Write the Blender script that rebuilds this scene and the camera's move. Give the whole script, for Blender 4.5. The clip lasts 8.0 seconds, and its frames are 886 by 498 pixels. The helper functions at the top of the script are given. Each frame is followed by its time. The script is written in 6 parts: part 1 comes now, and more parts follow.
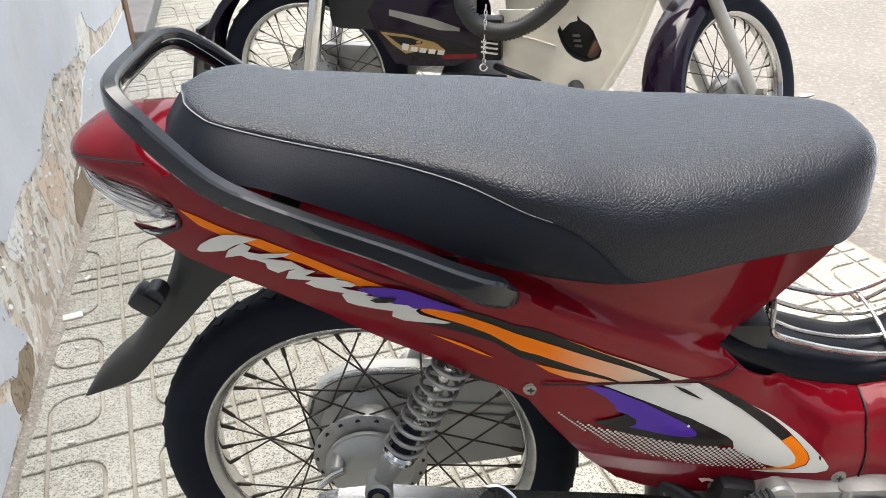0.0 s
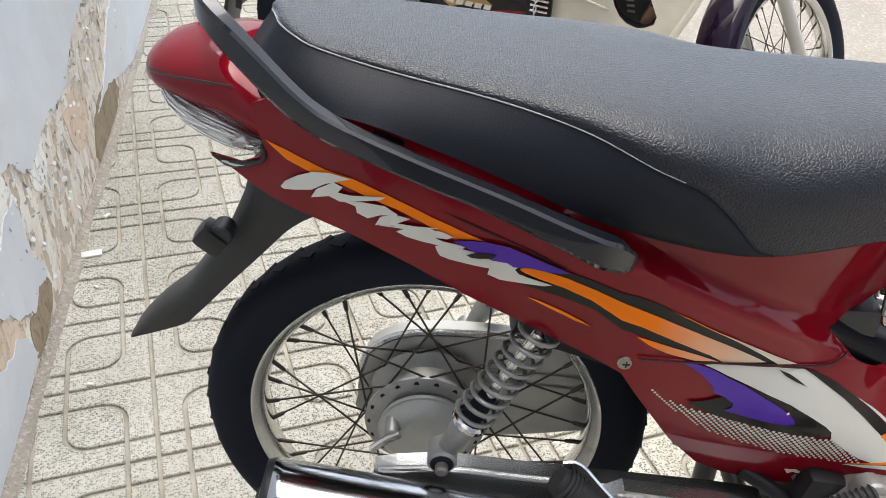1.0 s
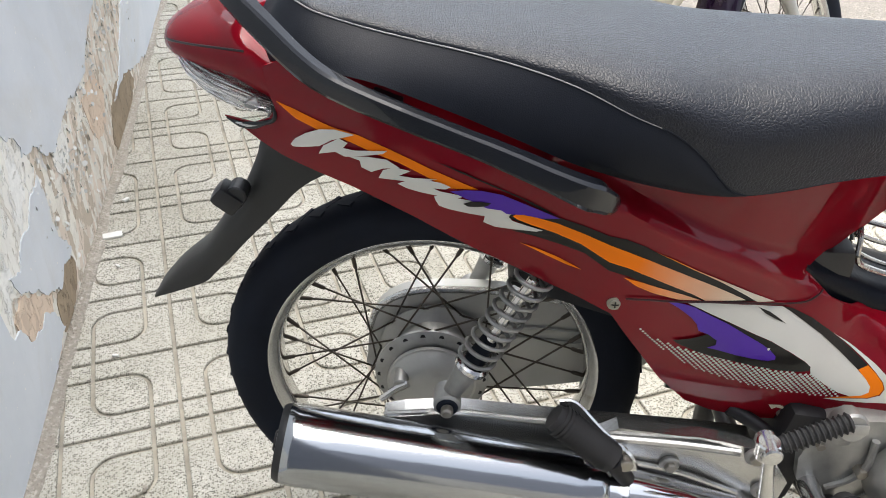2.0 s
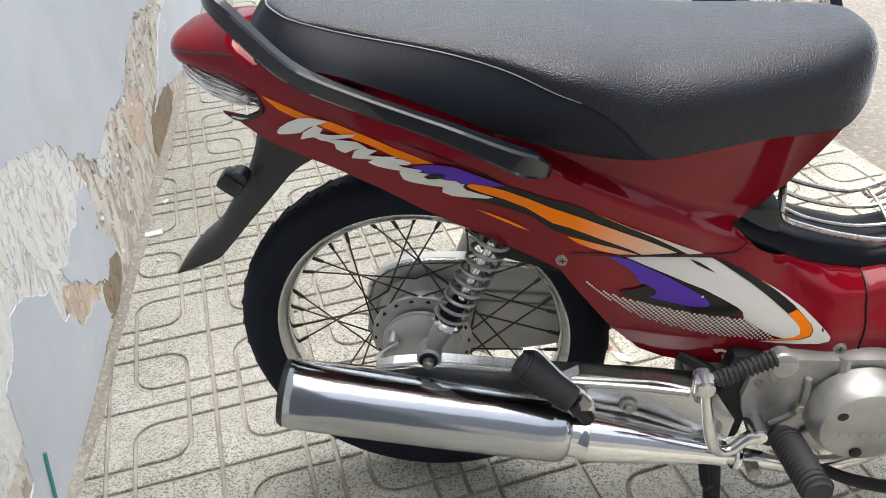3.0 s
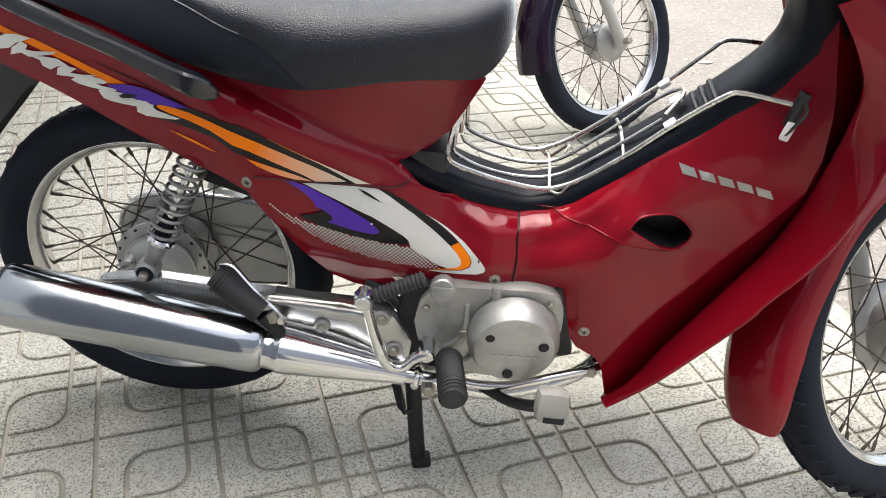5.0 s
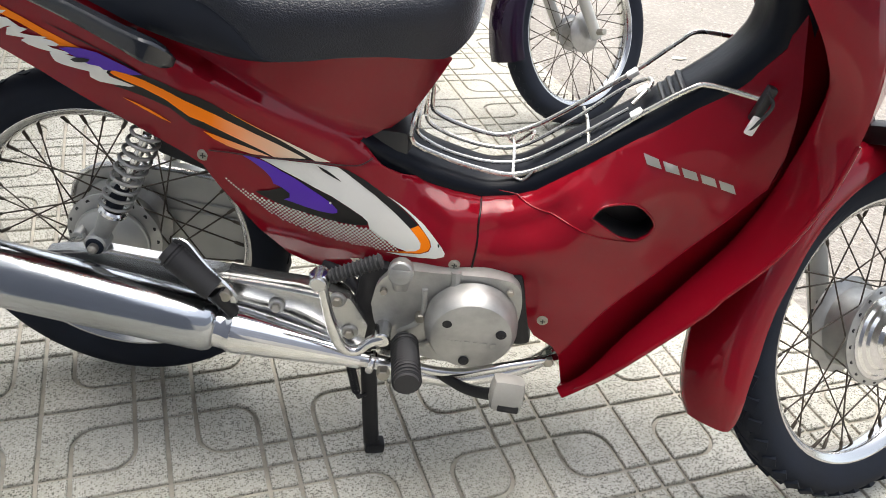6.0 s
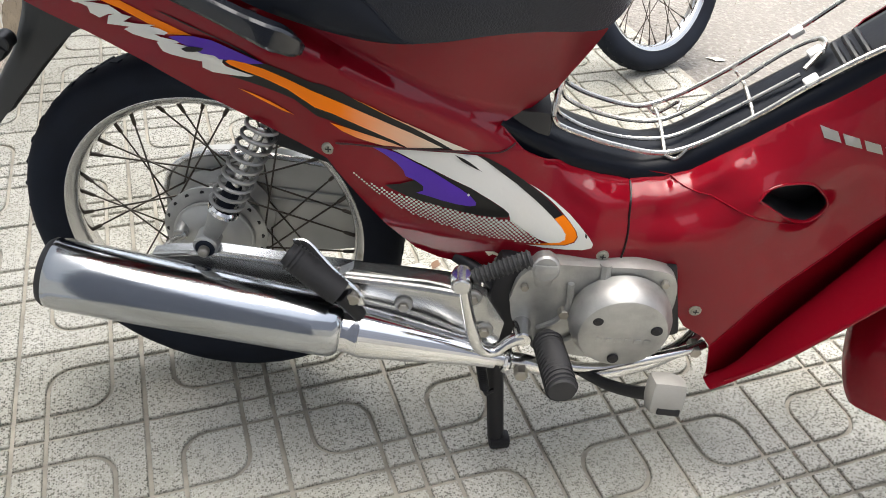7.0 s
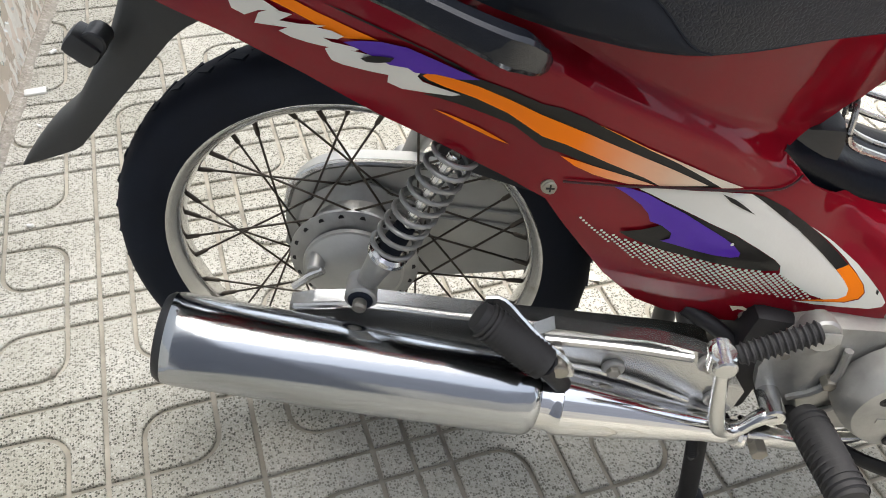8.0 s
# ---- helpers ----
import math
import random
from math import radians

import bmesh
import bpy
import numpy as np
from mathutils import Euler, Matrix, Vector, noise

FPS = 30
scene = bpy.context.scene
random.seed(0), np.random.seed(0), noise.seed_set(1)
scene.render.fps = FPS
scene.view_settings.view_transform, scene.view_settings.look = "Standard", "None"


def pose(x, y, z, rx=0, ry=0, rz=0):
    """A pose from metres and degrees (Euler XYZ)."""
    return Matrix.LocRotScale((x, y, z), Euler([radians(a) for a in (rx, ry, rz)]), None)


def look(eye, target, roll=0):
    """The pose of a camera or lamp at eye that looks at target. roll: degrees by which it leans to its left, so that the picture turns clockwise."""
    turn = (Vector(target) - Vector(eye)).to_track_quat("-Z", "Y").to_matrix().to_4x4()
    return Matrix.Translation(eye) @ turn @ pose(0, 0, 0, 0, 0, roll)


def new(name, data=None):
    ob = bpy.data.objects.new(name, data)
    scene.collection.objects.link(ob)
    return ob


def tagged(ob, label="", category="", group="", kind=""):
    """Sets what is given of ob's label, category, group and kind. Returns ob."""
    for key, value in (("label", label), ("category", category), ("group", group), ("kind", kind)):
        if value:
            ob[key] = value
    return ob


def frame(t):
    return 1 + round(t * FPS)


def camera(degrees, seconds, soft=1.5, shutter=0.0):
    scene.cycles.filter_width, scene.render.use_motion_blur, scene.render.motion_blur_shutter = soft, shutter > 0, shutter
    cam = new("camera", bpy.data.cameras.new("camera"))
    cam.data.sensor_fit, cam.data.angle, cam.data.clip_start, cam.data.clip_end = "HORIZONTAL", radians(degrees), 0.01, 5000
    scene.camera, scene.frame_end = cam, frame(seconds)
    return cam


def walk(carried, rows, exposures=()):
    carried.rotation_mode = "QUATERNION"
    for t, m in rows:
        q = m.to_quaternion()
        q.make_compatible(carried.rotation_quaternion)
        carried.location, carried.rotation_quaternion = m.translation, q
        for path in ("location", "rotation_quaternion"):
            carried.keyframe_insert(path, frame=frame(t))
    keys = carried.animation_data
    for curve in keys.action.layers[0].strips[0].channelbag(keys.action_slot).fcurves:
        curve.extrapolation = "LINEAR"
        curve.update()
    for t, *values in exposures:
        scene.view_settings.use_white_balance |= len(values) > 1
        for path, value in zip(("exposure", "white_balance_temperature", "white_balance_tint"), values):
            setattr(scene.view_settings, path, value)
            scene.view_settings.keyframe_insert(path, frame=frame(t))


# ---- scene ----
cam = camera(57.0, 8.0, soft=0.95)
PATH = [
    (0, (0.1123, -0.8044, 1.1306), (0.0943, 0.8956, 0.0776), -1.1),
    (0.5, (0.0329, -0.7608, 1.0996), (0.0399, 0.9132, 0.0056), 2.2),
    (1, (0.0048, -0.7550, 1.0803), (0.0148, 0.9020, -0.0387), 3.5),
    (1.5, (-0.0097, -0.7773, 1.0735), (-0.0147, 0.8707, -0.0595), 2.4),
    (1.7, (-0.0019, -0.7957, 1.0716), (-0.0009, 0.8493, -0.0664), 2.4),
    (2.8, (0.1045, -0.9409, 1.1200), (-0.0415, 0.7121, 0.0040), -2.4),
    (3, (0.1258, -0.9651, 1.1209), (-0.0252, 0.6829, -0.0041), -2.8),
    (3.5, (0.1839, -0.9883, 1.1258), (0.0369, 0.6557, -0.0042), -4.0),
    (4, (0.3088, -1.0435, 1.1200), (0.1548, 0.6015, -0.0060), -2.4),
    (4.5, (0.4133, -1.1064, 1.0996), (0.3253, 0.5596, -0.0024), 1.1),
    (5, (0.4821, -1.1229, 1.0919), (0.4621, 0.5551, 0.0039), 3.6),
    (5.2, (0.4985, -1.1258, 1.0842), (0.5085, 0.5492, -0.0078), 4.7),
    (6.3, (0.4956, -1.0832, 1.0696), (0.5496, 0.5818, -0.0384), 7.4),
    (6.5, (0.4550, -1.0503, 1.0609), (0.4890, 0.6127, -0.0501), 6.8),
    (7, (0.3311, -0.9854, 1.0609), (0.3521, 0.5896, -0.1711), 4.3),
    (7.5, (0.2159, -0.8480, 1.0319), (0.2009, 0.6770, -0.2621), 2.9),
    (8, (0.1045, -0.7018, 0.9980), (0.1065, 0.7392, -0.3890), 3.4),
]
walk(cam, [(t, look(eye, target, roll)) for t, eye, target, roll in PATH], [(0.0, 1.90, 6800, 9), (1.5, 1.82, 6800, 9), (4.0, 1.84, 6800, 9), (5.0, 1.96, 6750, 9), (6.5, 1.98, 6750, 9), (8.0, 1.96, 6800, 9)])

# ---- light: bright hazy daylight, high soft sun ----
world = bpy.data.worlds.new("sky")
scene.world = world
world.use_nodes = True
wn = world.node_tree.nodes
sky = wn.new("ShaderNodeTexSky")
sky.sky_type = "NISHITA"
sky.sun_disc = False
sky.sun_elevation = radians(72)
sky.sun_rotation = radians(304)
sky.air_density, sky.dust_density, sky.ozone_density = 1.0, 4.0, 1.0
wn["Background"].inputs["Strength"].default_value = 0.128
haze = wn.new("ShaderNodeHueSaturation")
haze.inputs["Saturation"].default_value = 0.5
world.node_tree.links.new(sky.outputs["Color"], haze.inputs["Color"])
world.node_tree.links.new(haze.outputs["Color"], wn["Background"].inputs["Color"])
sun_data = bpy.data.lights.new("sun", "SUN")
sun_data.energy, sun_data.angle, sun_data.color = 1.5, radians(72), (1.0, 0.985, 0.965)
sun = new("sun", sun_data)
sun.matrix_world = look((-2.0, 1.7, 8.0), (0.1, 0.3, 0.0))


# ---- materials ----
def material(name, color=(0.5, 0.5, 0.5), rough=0.5, metal=0.0, coat=0.0, spec=0.5):
    m = bpy.data.materials.new(name)
    m.use_nodes = True
    b = m.node_tree.nodes["Principled BSDF"]
    b.inputs["Base Color"].default_value = (*color, 1)
    b.inputs["Roughness"].default_value = rough
    b.inputs["Metallic"].default_value = metal
    b.inputs["Coat Weight"].default_value = coat
    b.inputs["Specular IOR Level"].default_value = spec
    return m, m.node_tree, b


def node(nt, kind, **values):
    n = nt.nodes.new(kind)
    for key, v in values.items():
        n.inputs[key.replace("_", " ")].default_value = v
    return n


def coords(nt, kind="Object"):
    return nt.nodes.new("ShaderNodeTexCoord").outputs[kind]


def ramp(nt, source, stops):
    r = nt.nodes.new("ShaderNodeValToRGB")
    while len(r.color_ramp.elements) < len(stops):
        r.color_ramp.elements.new(0.5)
    for e, (p, c) in zip(r.color_ramp.elements, stops):
        e.position, e.color = p, (*c, 1) if len(c) == 3 else c
    nt.links.new(source, r.inputs["Fac"])
    return r.outputs["Color"]


def noise_out(nt, scale, detail=4.0, rough=0.55, vector=None, warp=0.0):
    n = node(nt, "ShaderNodeTexNoise", Scale=scale, Detail=detail, Roughness=rough, Distortion=warp)
    nt.links.new(vector or coords(nt), n.inputs["Vector"])
    return n.outputs["Fac"]


def mixed(nt, fac, a, b, kind="MIX"):
    n = nt.nodes.new("ShaderNodeMix")
    n.data_type, n.blend_type = "RGBA", kind
    for socket, v in ((n.inputs[0], fac), (n.inputs[6], a), (n.inputs[7], b)):
        if isinstance(v, bpy.types.NodeSocket):
            nt.links.new(v, socket)
        elif isinstance(v, tuple):
            socket.default_value = (*v, 1)
        else:
            socket.default_value = v
    return n.outputs[2]


def calc(nt, op, a, b=0.0, c=0.0):
    n = nt.nodes.new("ShaderNodeMath")
    n.operation = op
    for socket, v in zip(n.inputs, (a, b, c)):
        if isinstance(v, bpy.types.NodeSocket):
            nt.links.new(v, socket)
        else:
            socket.default_value = v
    return n.outputs[0]


def bump(nt, b, height, strength=0.3, distance=0.002):
    n = node(nt, "ShaderNodeBump", Strength=strength, Distance=distance)
    nt.links.new(height, n.inputs["Height"])
    nt.links.new(n.outputs["Normal"], b.inputs["Normal"])
    return n


def worn(name, color, rough, metal=0.0, vary=0.25, scale=9.0, grain=220.0, depth=0.0006, coat=0.0, spec=0.5):
    """A surface with blotches, fine grain and uneven gloss."""
    m, nt, b = material(name, color, rough, metal, coat, spec)
    big, small = noise_out(nt, scale, 6), noise_out(nt, grain, 3)
    f = ramp(nt, big, [(0.3, (1 - vary,) * 3), (0.7, (1 + vary * 0.4,) * 3)])
    nt.links.new(mixed(nt, 1.0, f, tuple(color), "MULTIPLY"), b.inputs["Base Color"])
    r = calc(nt, "MULTIPLY_ADD", big, 0.3 * rough, rough * 0.85)
    nt.links.new(r, b.inputs["Roughness"])
    bump(nt, b, small, 0.35, depth)
    return m


def red_paint(name, base, deep):
    m, nt, b = material(name, base, 0.4, 0.10, 0.66)
    cloud = noise_out(nt, 5.0, 5)
    c = mixed(nt, ramp(nt, cloud, [(0.3, (0, 0, 0)), (0.75, (1, 1, 1))]), base, deep)
    dust = noise_out(nt, 40.0, 8, 0.7)
    c = mixed(nt, ramp(nt, dust, [(0.62, (0, 0, 0)), (0.95, (0.05, 0.05, 0.05))]), c, (0.4, 0.32, 0.28))
    nt.links.new(c, b.inputs["Base Color"])
    b.inputs["Specular IOR Level"].default_value = 0.0
    wave = noise_out(nt, 14.0, 2)
    nt.links.new(calc(nt, "MULTIPLY_ADD", dust, 0.06, 0.04), b.inputs["Coat Roughness"])
    bump(nt, b, wave, 0.10, 0.0010)
    return m


def leather(name, color, rough, pebble, strength, spec=0.9, sheen=0.0):
    m, nt, b = material(name, color, rough, spec=spec)
    b.inputs["Sheen Weight"].default_value = sheen
    b.inputs["Sheen Tint"].default_value = (0.80, 0.89, 1.0, 1.0)
    b.inputs["Sheen Roughness"].default_value = 0.31
    v = node(nt, "ShaderNodeTexVoronoi", Scale=pebble)
    v.feature = "DISTANCE_TO_EDGE"
    warp = nt.nodes.new("ShaderNodeVectorMath")
    warp.operation = "MULTIPLY_ADD"
    n = node(nt, "ShaderNodeTexNoise", Scale=pebble * 0.6, Detail=2.0)
    nt.links.new(coords(nt), n.inputs["Vector"])
    nt.links.new(n.outputs["Color"], warp.inputs[0])
    warp.inputs[1].default_value = (0.004, 0.004, 0.004)
    nt.links.new(coords(nt), warp.inputs[2])
    nt.links.new(warp.outputs["Vector"], v.inputs["Vector"])
    h = ramp(nt, v.outputs["Distance"], [(0.0, (0, 0, 0)), (0.22, (0.8, 0.8, 0.8)), (0.5, (1, 1, 1))])
    bump(nt, b, h, strength, 0.0012)
    dust = noise_out(nt, 11.0, 7)
    nt.links.new(mixed(nt, ramp(nt, dust, [(0.35, (0, 0, 0)), (0.8, (0.5, 0.5, 0.5))]), color, tuple(min(1, 1.9 * q) for q in color)), b.inputs["Base Color"])
    nt.links.new(calc(nt, "MULTIPLY_ADD", dust, 0.14, rough - 0.06), b.inputs["Roughness"])
    return m


def chrome(name, rough, tint, spots, drawn=False):
    m, nt, b = material(name, tint, rough, 1.0)
    n = noise_out(nt, 30.0, 8, 0.65)
    f = ramp(nt, n, [(0.6, (0, 0, 0)), (0.82, (spots,) * 3)])
    nt.links.new(mixed(nt, f, tint, (0.28, 0.22, 0.16)), b.inputs["Base Color"])
    nt.links.new(calc(nt, "MULTIPLY_ADD", n, 0.10, rough), b.inputs["Roughness"])
    if drawn:
        # long shallow ripples along the tube
        mp = nt.nodes.new("ShaderNodeMapping")
        mp.inputs["Rotation"].default_value = (0, radians(-9.8), 0)
        mp.inputs["Scale"].default_value = (5.0, 70.0, 70.0)
        nt.links.new(coords(nt), mp.inputs["Vector"])
        bump(nt, b, calc(nt, "ADD", noise_out(nt, 1.0, 5, 0.6, mp.outputs["Vector"], 0.4), noise_out(nt, 16.0, 2)), 0.14, 0.0016)
    else:
        bump(nt, b, noise_out(nt, 18.0, 3), 0.06, 0.001)
    return m


def terrazzo(name):
    """Pale cement tile with dark and white stone chips, dirt in patches."""
    m, nt, b = material(name, (0.6, 0.58, 0.54), 0.75)
    xyz = coords(nt)
    info = nt.nodes.new("ShaderNodeObjectInfo")
    shift = nt.nodes.new("ShaderNodeVectorMath")
    shift.operation = "MULTIPLY_ADD"
    comb = nt.nodes.new("ShaderNodeCombineXYZ")
    for k, mul in enumerate((37.0, 91.0, 13.0)):
        nt.links.new(calc(nt, "MULTIPLY", info.outputs["Random"], mul), comb.inputs[k])
    shift.inputs[1].default_value = (1, 1, 1)
    nt.links.new(xyz, shift.inputs[0])
    nt.links.new(comb.outputs[0], shift.inputs[2])
    pos = shift.outputs["Vector"]
    cells = node(nt, "ShaderNodeTexVoronoi", Scale=290.0, Randomness=1.0)
    nt.links.new(pos, cells.inputs["Vector"])
    chip = ramp(nt, cells.outputs["Distance"], [(0.44, (1, 1, 1)), (0.54, (0, 0, 0))])
    sep = nt.nodes.new("ShaderNodeSeparateColor")
    nt.links.new(cells.outputs["Color"], sep.inputs["Color"])
    dark = ramp(nt, sep.outputs[0], [(0.0, (0.06, 0.058, 0.048)), (0.30, (0.12, 0.115, 0.092)), (0.48, (0.27, 0.26, 0.215)), (0.58, (0.47, 0.455, 0.40)), (0.8, (0.52, 0.51, 0.46)), (1.0, (0.60, 0.59, 0.54))])
    chips2 = node(nt, "ShaderNodeTexVoronoi", Scale=420.0, Randomness=1.0)
    nt.links.new(pos, chips2.inputs["Vector"])
    fine = ramp(nt, chips2.outputs["Distance"], [(0.25, (1, 1, 1)), (0.45, (0, 0, 0))])
    sep2 = nt.nodes.new("ShaderNodeSeparateColor")
    nt.links.new(chips2.outputs["Color"], sep2.inputs["Color"])
    fine_c = ramp(nt, sep2.outputs[1], [(0.0, (0.13, 0.12, 0.105)), (0.4, (0.28, 0.26, 0.235)), (0.6, (0.5, 0.485, 0.45))])
    c = mixed(nt, fine, (0.45, 0.44, 0.388), fine_c)
    c = mixed(nt, chip, c, dark)
    patch = node(nt, "ShaderNodeTexNoise", Scale=3.2, Detail=6.0, Roughness=0.6)
    geo = nt.nodes.new("ShaderNodeNewGeometry")
    nt.links.new(geo.outputs["Position"], patch.inputs["Vector"])
    film = node(nt, "ShaderNodeTexNoise", Scale=2.1, Detail=7.0, Roughness=0.68)
    nt.links.new(geo.outputs["Position"], film.inputs["Vector"])
    c = mixed(nt, ramp(nt, film.outputs["Fac"], [(0.44, (0.03, 0.03, 0.03)), (0.66, (0.5, 0.5, 0.5))]), c, (0.46, 0.44, 0.385))
    stain = ramp(nt, patch.outputs["Fac"], [(0.33, (0.58, 0.57, 0.49)), (0.60, (1, 1, 1))])
    c = mixed(nt, 0.6, c, stain, "MULTIPLY")
    tone = calc(nt, "MULTIPLY_ADD", info.outputs["Random"], 0.16, 0.885)
    grey = nt.nodes.new("ShaderNodeCombineColor")
    for k in range(3):
        nt.links.new(tone, grey.inputs[k])
    c = mixed(nt, 1.0, c, grey.outputs[0], "MULTIPLY")
    nt.links.new(c, b.inputs["Base Color"])
    bump(nt, b, noise_out(nt, 260.0, 3), 0.35, 0.0008)
    return m


def grit(name, base, dark, light, scale):
    m, nt, b = material(name, base, 0.9)
    pos = coords(nt)
    n1, n2 = noise_out(nt, 1.1, 8, 0.62), noise_out(nt, scale, 5, 0.7)
    c = mixed(nt, ramp(nt, n1, [(0.35, (0, 0, 0)), (0.68, (1, 1, 1))]), dark, base)
    c = mixed(nt, ramp(nt, n2, [(0.5, (0, 0, 0)), (0.66, (0.8, 0.8, 0.8))]), c, light)
    v = node(nt, "ShaderNodeTexVoronoi", Scale=scale * 1.6)
    nt.links.new(pos, v.inputs["Vector"])
    c = mixed(nt, ramp(nt, v.outputs["Distance"], [(0.1, (0.55, 0.55, 0.55)), (0.25, (0, 0, 0))]), c, (0.16, 0.13, 0.1))
    nt.links.new(c, b.inputs["Base Color"])
    bump(nt, b, calc(nt, "ADD", n2, v.outputs["Distance"]), 0.7, 0.006)
    return m


def wall_paint(name):
    """Smooth blue-grey house paint with faint clouds, specks and drip marks."""
    m, nt, b = material(name, (0.6, 0.63, 0.67), 0.75)
    pos = coords(nt)
    coarse, fine = noise_out(nt, 4.2, 6, 0.62), noise_out(nt, 70.0, 5, 0.6)
    c = mixed(nt, ramp(nt, coarse, [(0.3, (0, 0, 0)), (0.75, (1, 1, 1))]), (0.545, 0.585, 0.635), (0.635, 0.665, 0.705))
    c = mixed(nt, ramp(nt, fine, [(0.6, (0, 0, 0)), (0.85, (0.25, 0.25, 0.25))]), c, (0.46, 0.48, 0.50))
    grime = noise_out(nt, 2.6, 9, 0.72, warp=1.2)
    c = mixed(nt, ramp(nt, grime, [(0.50, (0, 0, 0)), (0.76, (0.45, 0.45, 0.45))]), c, (0.52, 0.51, 0.47))
    c = mixed(nt, ramp(nt, noise_out(nt, 95.0, 2, 0.5), [(0.715, (0, 0, 0)), (0.74, (0.8, 0.8, 0.8))]), c, (0.76, 0.75, 0.72))
    drip = nt.nodes.new("ShaderNodeMapping")
    drip.inputs["Scale"].default_value = (30.0, 30.0, 3.0)
    nt.links.new(pos, drip.inputs["Vector"])
    c = mixed(nt, ramp(nt, noise_out(nt, 1.0, 4, 0.6, drip.outputs["Vector"]), [(0.60, (0, 0, 0)), (0.80, (0.30, 0.30, 0.30))]), c, (0.50, 0.51, 0.52))
    nt.links.new(c, b.inputs["Base Color"])
    bump(nt, b, calc(nt, "ADD", calc(nt, "MULTIPLY", fine, 0.2), coarse), 0.35, 0.003)
    return m


def plaster(name, pale, mid, dark, flaky):
    """Bare render: pale lime over sandier layers, flaking in small upright scales."""
    m, nt, b = material(name, pale, 0.9)
    pos = coords(nt)
    tall = nt.nodes.new("ShaderNodeMapping")
    tall.inputs["Scale"].default_value = (1.0, 1.0, 0.55)
    nt.links.new(pos, tall.inputs["Vector"])
    mid_n = noise_out(nt, 15.0, 8, 0.68, tall.outputs["Vector"], 0.6)
    fine = noise_out(nt, 80.0, 5, 0.6)
    warped = nt.nodes.new("ShaderNodeVectorMath")
    warped.operation = "MULTIPLY_ADD"
    wob = node(nt, "ShaderNodeTexNoise", Scale=26.0, Detail=3.0)
    nt.links.new(pos, wob.inputs["Vector"])
    nt.links.new(wob.outputs["Color"], warped.inputs[0])
    warped.inputs[1].default_value = (0.03, 0.03, 0.05)
    nt.links.new(tall.outputs["Vector"], warped.inputs[2])
    scales = node(nt, "ShaderNodeTexVoronoi", Scale=46.0, Randomness=1.0)
    nt.links.new(warped.outputs["Vector"], scales.inputs["Vector"])
    sc = nt.nodes.new("ShaderNodeSeparateColor")
    nt.links.new(scales.outputs["Color"], sc.inputs["Color"])
    flake = sc.outputs[0]
    score = calc(nt, "ADD", calc(nt, "MULTIPLY", flake, flaky), calc(nt, "MULTIPLY", mid_n, 1.3 - flaky))
    c = mixed(nt, ramp(nt, fine, [(0.3, (0, 0, 0)), (0.62, (1, 1, 1))]), tuple(q * 0.86 for q in pale), pale)
    c = mixed(nt, ramp(nt, score, [(0.62, (0, 0, 0)), (0.635, (1, 1, 1))]), c, mid)
    c = mixed(nt, ramp(nt, score, [(0.80, (0, 0, 0)), (0.815, (1, 1, 1))]), c, dark)
    c = mixed(nt, ramp(nt, noise_out(nt, 7.0, 6, 0.65), [(0.52, (0, 0, 0)), (0.72, (0.45, 0.45, 0.45))]), c, dark)
    nt.links.new(c, b.inputs["Base Color"])
    h = calc(nt, "SUBTRACT", calc(nt, "MULTIPLY", fine, 0.2), calc(nt, "MULTIPLY", ramp(nt, score, [(0.60, (0, 0, 0)), (0.64, (0.5, 0.5, 0.5)), (0.79, (0.5, 0.5, 0.5)), (0.83, (1, 1, 1))]), 0.9))
    bump(nt, b, calc(nt, "ADD", h, calc(nt, "MULTIPLY", flake, 0.35)), 1.0, 0.005)
    return m


RED = red_paint("red_paint", (0.222, 0.0038, 0.0120), (0.172, 0.0029, 0.0098))
PURPLE_PAINT = red_paint("dark_purple_paint", (0.012, 0.005, 0.017), (0.007, 0.003, 0.010))
CREAM = worn("cream_paint", (0.70, 0.66, 0.55), 0.35, coat=0.5, vary=0.15)
SEAT_TOP = leather("pebbled_black_vinyl", (0.0045, 0.0062, 0.0115), 0.36, 290.0, 0.36, spec=0.46, sheen=1.0)
SEAT_SIDE = leather("smooth_black_vinyl", (0.0062, 0.0082, 0.0135), 0.5, 500.0, 0.12, spec=0.24)
BLACK = worn("black_plastic", (0.014, 0.015, 0.017), 0.42)
DARK = worn("dark_metal", (0.012, 0.012, 0.015), 0.5, 0.3)
RAIL = worn("satin_black_rail_paint", (0.0065, 0.0078, 0.0115), 0.25, coat=0.7, spec=0.3)
GREY_PLASTIC = worn("faded_grey_plastic", (0.028, 0.029, 0.028), 0.55)
STEP_PLASTIC = worn("bluish_black_plastic", (0.0045, 0.0062, 0.0108), 0.36, scale=5.0, spec=0.17)
MUFFLER_CHROME = chrome("brushed_muffler_chrome", 0.09, (0.47, 0.49, 0.51), 0.35, True)
RUBBER = worn("rubber", (0.0105, 0.0138, 0.0225), 0.82, vary=0.35, grain=320.0, spec=0.22)
PEG_RUBBER = worn("peg_rubber", (0.03, 0.03, 0.032), 0.7)
CHROME = chrome("chrome", 0.04, (0.80, 0.80, 0.80), 0.35)
DULL_CHROME = chrome("dull_chrome", 0.14, (0.70, 0.70, 0.69), 0.8)
WIRE = worn("bright_carrier_wire", (0.66, 0.64, 0.585), 0.27, 0.9, vary=0.25, scale=30.0)
